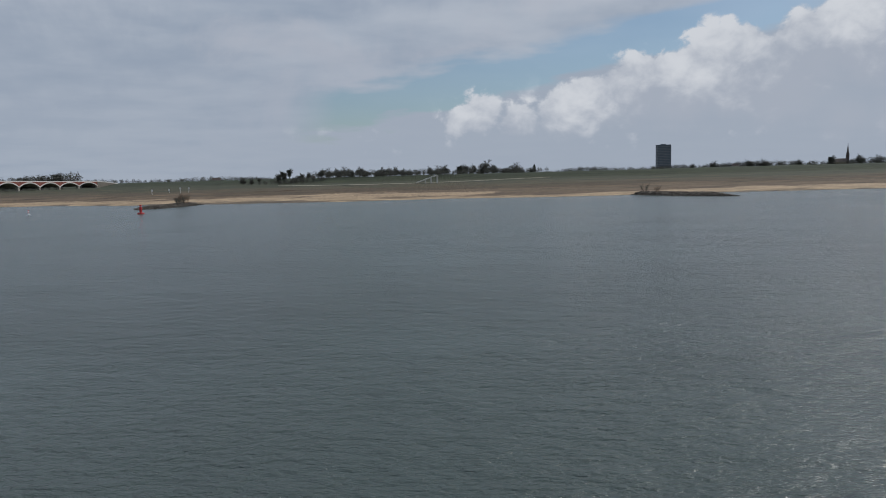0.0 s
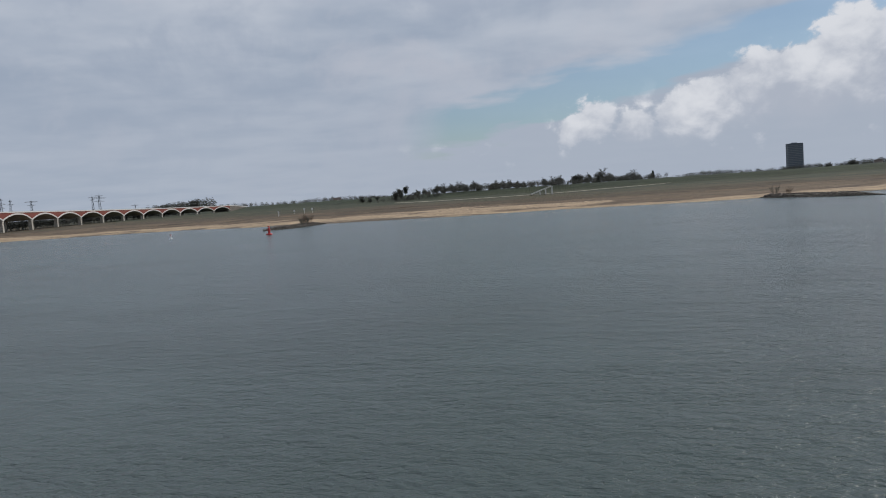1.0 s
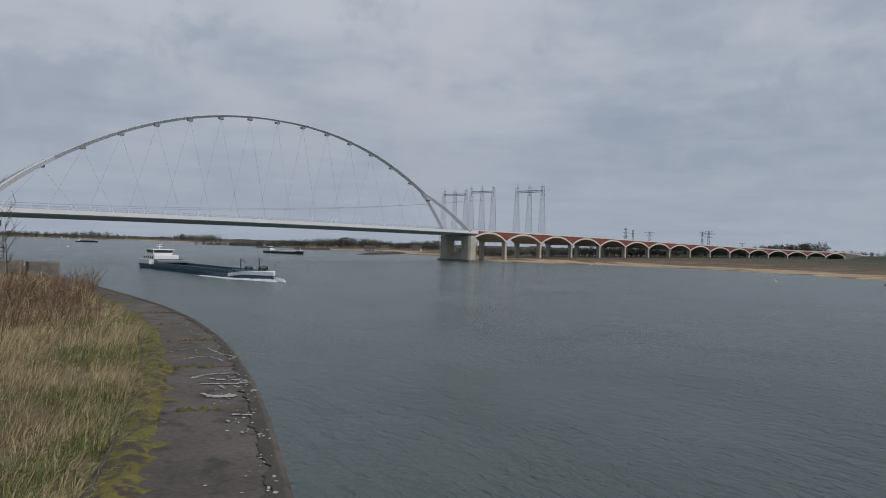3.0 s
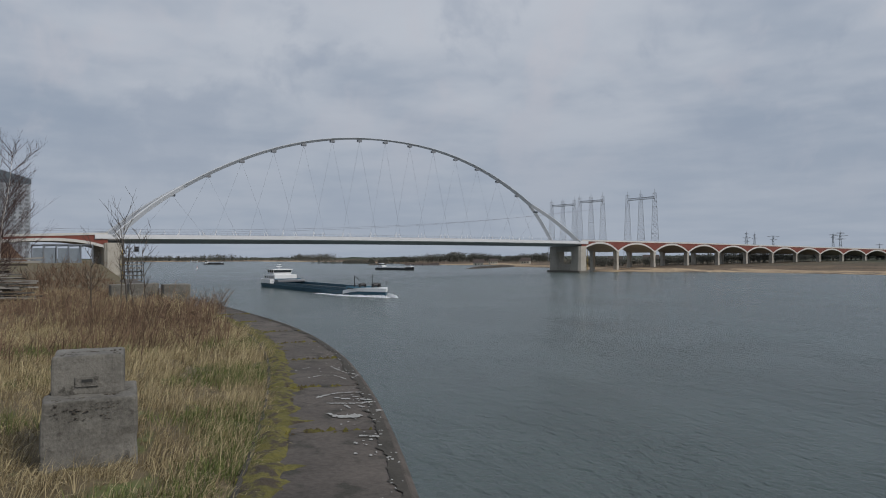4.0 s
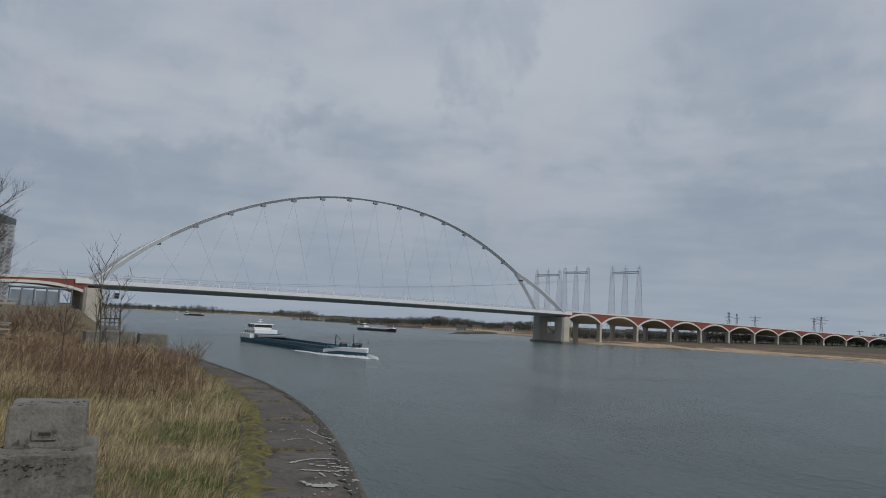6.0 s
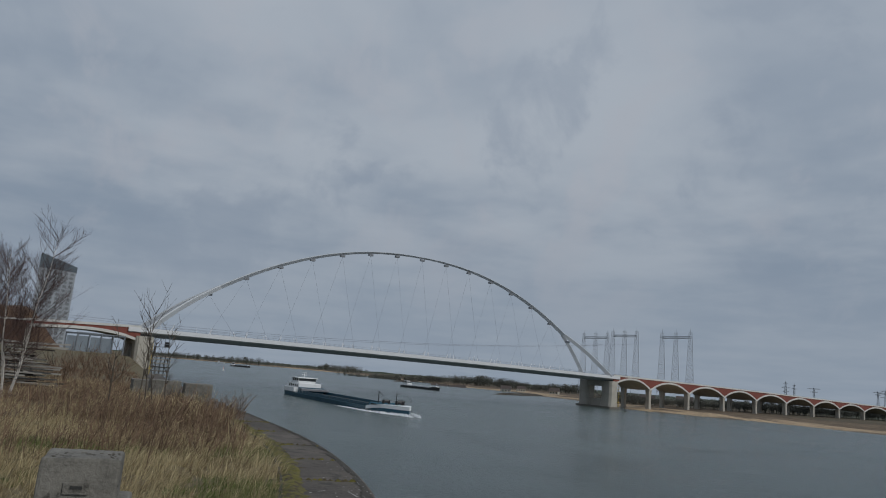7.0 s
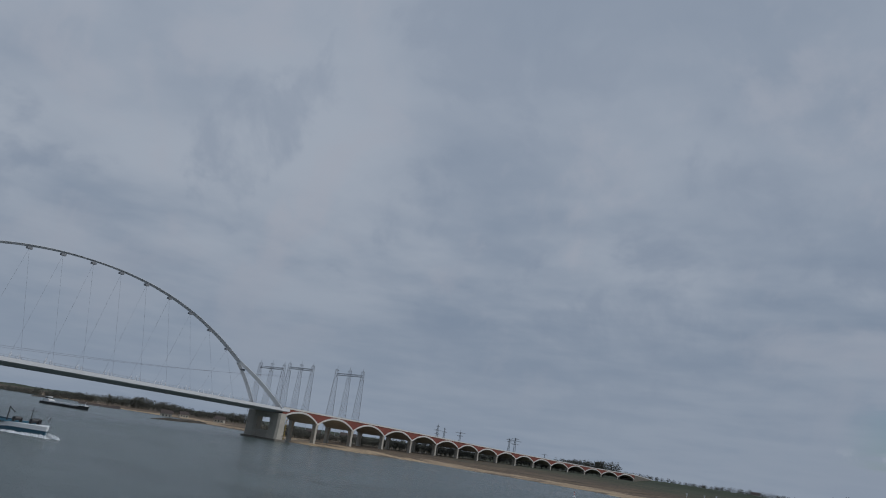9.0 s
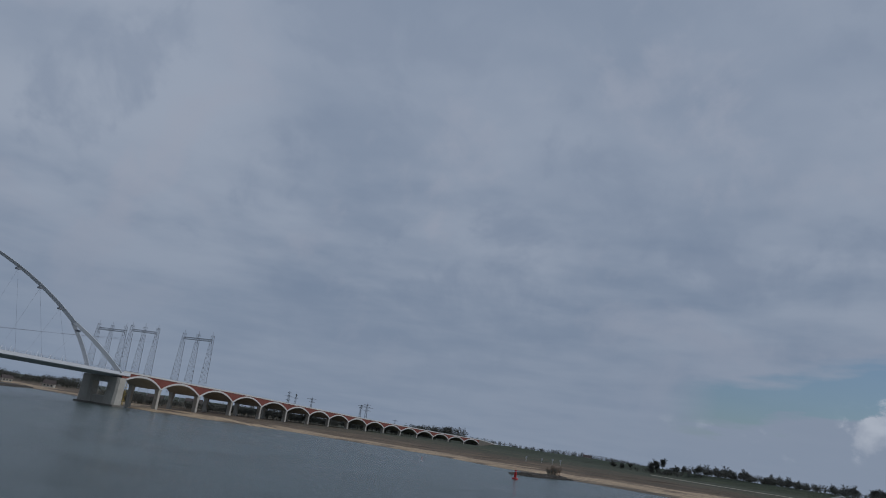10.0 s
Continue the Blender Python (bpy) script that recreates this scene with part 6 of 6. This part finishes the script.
def sapling(az, d, h, seed, lean):
    rng = random.Random(seed)
    x, y = at(az, d)
    s = thing("sapling", "thin bare sapling among the dead stalks", "sapling", Matrix.Translation((x, y, 8.93)), "saplings")
    stem, side, tips = Mesh(), Mesh(), []
    q, dd = Vector((0, 0, -0.1)), Vector((0, lean, 1)).normalized()
    rings = []
    for k in range(7):
        nx = q + dd * (h / 7)
        rings.append([q + Vector((math.cos(j * 1.0472), math.sin(j * 1.0472), 0)) * 0.026 * (1 - k / 8) for j in range(6)])
        if k >= 2:
            for _ in range(2):
                a_ = rng.uniform(0, 6.283)
                limb(side, rng, nx, Vector((math.cos(a_) * 0.6, math.sin(a_) * 0.6, 1)).normalized(), h * rng.uniform(0.12, 0.28), 0.010, 1, 0, 3, tips)
        q = nx
    rings.append([q + Vector((math.cos(j * 1.0472), math.sin(j * 1.0472), 0)) * 0.003 for j in range(6)])
    part("stem", stem.loft(rings), M_BARK, s)
    tagged(part("twig_spray", side, M_BARK, s), kind="stuff")


sapling(88.75, 20, 2.75, 1, 0.04)
sapling(88.15, 20.3, 2.6, 2, -0.07)
sapling(90.65, 21, 2.1, 3, 0.0)
sapling(86.9, 21, 2.2, 4, -0.06)
sapling(87.6, 20.5, 1.9, 5, -0.14)
for i in range(5):
    shrub(-21.2 + 0.35 * (i % 4) - 0.3, 3.05 - 0.28 * i * 0.4, 8.95, 0.62 + 0.10 * (i % 3), 60 + i, M_STALK, "leafless twiggy shrub beside the quay edge", 9, 2, 0.012)

for i in range(34):
    az, d = 83.6 + (i * 5.37) % 16.5, 33 + (i * 7.7) % 36
    x_, y_ = at(az, d)
    if y_ < float(line(NEAR, x_)) - 2.5:
        shrub(x_, y_, 8.9, 1.0 + 0.11 * (i % 6), 90 + i, M_STALK if i % 3 else M_BARK, "leafless scrub on rough quay ground", 12, 3, 0.014)


# ---- grass and dead stalks ----
def blades(name, label, tufts, per, region, h, w, seed, mat, lean, keep, loose=0.05, splay=0.45):
    """Tufts of tapered blades that splay outwards and lean with the wind, all in one mesh."""
    rng = np.random.RandomState(seed)
    cx = rng.uniform(region[0], region[1], tufts * 3)
    cy = rng.uniform(region[2], region[3], tufts * 3)
    ok = keep(cx, cy, rng)
    cx, cy = cx[ok][:tufts], cy[ok][:tufts]
    size = np.repeat(rng.uniform(0.55, 1.25, len(cx)), per)
    cx, cy = np.repeat(cx, per), np.repeat(cy, per)
    n = len(cx)
    out = rng.normal(0, 1, (n, 2))
    x, y = cx + out[:, 0] * loose * size, cy + out[:, 1] * loose * size
    ang = rng.uniform(0, 2 * np.pi, n)
    hh = h * size * rng.uniform(0.45, 1.1, n)
    bend = out * splay * 0.6 + rng.normal(0, 0.22, (n, 2)) + np.array(lean) * rng.uniform(0.5, 1.5, (n, 1))
    ww = w * rng.uniform(0.6, 1.3, n)
    ux, uy = np.cos(ang) * ww, np.sin(ang) * ww
    z = np.full(n, QUAY_TOP - 0.07)
    reach = np.hypot(bend[:, 0], bend[:, 1])
    drop = 1 / np.sqrt(1 + reach ** 2)
    v = np.zeros((n, 5, 3))
    v[:, 0] = np.stack([x - ux, y - uy, z], 1)
    v[:, 1] = np.stack([x + ux, y + uy, z], 1)
    mx, my = x + bend[:, 0] * hh * 0.32 * drop, y + bend[:, 1] * hh * 0.32 * drop
    v[:, 2] = np.stack([mx - ux * 0.7, my - uy * 0.7, z + hh * (0.35 + 0.25 * drop)], 1)
    v[:, 3] = np.stack([mx + ux * 0.7, my + uy * 0.7, z + hh * (0.35 + 0.25 * drop)], 1)
    v[:, 4] = np.stack([x + bend[:, 0] * hh * drop, y + bend[:, 1] * hh * drop, z + 0.02 + hh * np.maximum(0.12, 1.25 * drop - 0.3)], 1)
    base = np.arange(n)[:, None] * 5
    faces = np.concatenate([base + np.array([[0, 1, 3]]), base + np.array([[0, 3, 2]]), base + np.array([[2, 3, 4]])]).tolist()
    me = bpy.data.meshes.new(name)
    me.from_pydata(v.reshape(-1, 3).tolist(), [], faces)
    me.materials.append(mat)
    tagged(new(name, me), label, "grass", kind="stuff")


def clump(x, y, s, seed):
    return np.array([noise.noise(Vector((a_ * s, b_ * s, seed))) for a_, b_ in zip(x, y)])


def inland(x, y):
    """Metres behind the kerb, with a ragged line."""
    return line(NEAR, x) - 1.27 + 0.08 * np.sin(x * 2.1) * np.sin(x * 5.3) - y


def clear(x, y):
    return ~((x > -7.0) & (x < -6.08) & (np.abs(y + 0.07) < 0.40))


def lawn(x, y, rng):
    lush = clump(x, y, 0.55, 5.0) + np.clip(1.3 - inland(x, y), 0, 1) * 0.30
    return (inland(x, y) > 0) & clear(x, y) & (lush < rng.uniform(0.12, 0.8, len(x))) & (clump(x, y, 1.1, 1.0) + 0.5 * clump(x, y, 3.5, 3.0) > rng.uniform(-0.75, 0.30, len(x)))


def matted(x, y, rng):
    return (inland(x, y) > 0.02) & clear(x, y) & (clump(x, y, 0.8, 7.0) > rng.uniform(-0.6, 0.4, len(x)))


def fringe(x, y, rng):
    d = inland(x, y)
    return (d > -0.02) & (d < 0.55) & clear(x, y) & (clump(x, y, 0.9, 12.0) > rng.uniform(-0.5, 0.4, len(x)))


def green(x, y, rng):
    d = inland(x, y)
    near_kerb = np.clip(1.3 - d, 0, 1) * 0.35
    return (d > 0) & clear(x, y) & (clump(x, y, 0.55, 5.0) + near_kerb > rng.uniform(0.12, 0.5, len(x)))


blades("straw_grass", "tufts of dry straw-coloured grass bent by wind", 5200, 17, (-17, -2.2, -9, 3), 0.215, 0.0032, 1, M_STRAW, (0.12, 0.50), lawn)
blades("matted_grass", "matted flattened dead grass between the tufts", 5200, 12, (-17, -2.2, -9, 3), 0.20, 0.0040, 6, M_STRAW, (0.2, 1.3), matted, 0.09, 1.6)
blades("kerb_fringe", "pale straw grass leaning over the kerb", 1300, 14, (-19, -2.2, -1, 3.2), 0.21, 0.0030, 8, M_PALESTRAW, (0.1, 0.75), fringe, 0.04)
blades("tall_straw_grass", "taller pale straw grass before the scrub", 3000, 13, (-22, -10, -12, 3.2), 0.31, 0.0045, 2, M_PALESTRAW, (0.1, 0.45), lawn, 0.07)
blades("green_grass", "short green grass among the straw", 6500, 12, (-15, -2.2, -8, 3), 0.155, 0.0042, 3, M_GREEN, (0.0, 0.15), green, 0.05)
blades("far_straw", "rough dead grass on the open quay ground", 4000, 8, (-60, -22, -40, 2), 0.30, 0.012, 4, M_STALK, (0.0, 0.3), lambda x, y, r: y < line(NEAR, x) - 1.8, 0.2)


def stalks(name, label, count, seed, mat, tall, start):
    rng = random.Random(seed)
    b = Mesh()
    for i in range(count):
        x = rng.uniform(-36, -start)
        e_ = float(line(NEAR, x)) - 1.6
        y = e_ - abs(rng.gauss(0, 4.2)) if rng.random() < 0.8 else rng.uniform(-16, e_)
        dens = noise.noise(Vector((x * 0.35, y * 0.35, 9)))
        front = -x - start - 0.35 * max(0.0, y + 1.5)
        grow = min(1.0, max(0.0, front / 4.0)) + 0.03
        if dens < rng.uniform(-0.7, 0.25) or rng.random() > grow:
            continue
        h = tall * rng.uniform(0.35, 0.85) * (0.85 + 0.3 * dens + (0.45 if rng.random() < 0.06 else 0)) * (1 - 0.4 * min(1, max(0, (-x - 20) / 6)))
        d = Vector((rng.gauss(0.0, 0.22), rng.gauss(0.10, 0.25), 1)).normalized()
        p = Vector((x, y, 8.9))
        q = p + d * h
        b.tube(p, q, 0.007, 0.003, 3, False)
        for _ in range(7):
            s = p.lerp(q, rng.uniform(0.15, 1))
            k = (d * 0.6 + Vector((rng.uniform(-1, 1), rng.uniform(-1, 1), rng.uniform(-0.4, 0.8)))).normalized() * rng.uniform(0.06, 0.26)
            w = k.cross(Vector((0.3, 0.5, 0.2))).normalized() * 0.005
            n = len(b.v)
            b.v += [tuple(s - w), tuple(s + w), tuple(s + k)]
            b.f.append((n, n + 1, n + 2))
    tagged(part(name, b, mat), label, "weeds", kind="stuff")


stalks("dead_stalks", "thicket of reddish-brown dead weed stalks", 12000, 77, M_STALK, 0.88, 11.2)
stalks("pale_stalks", "pale dry weed stalks among the brown ones", 2200, 78, M_STRAW, 1.0, 12.5)
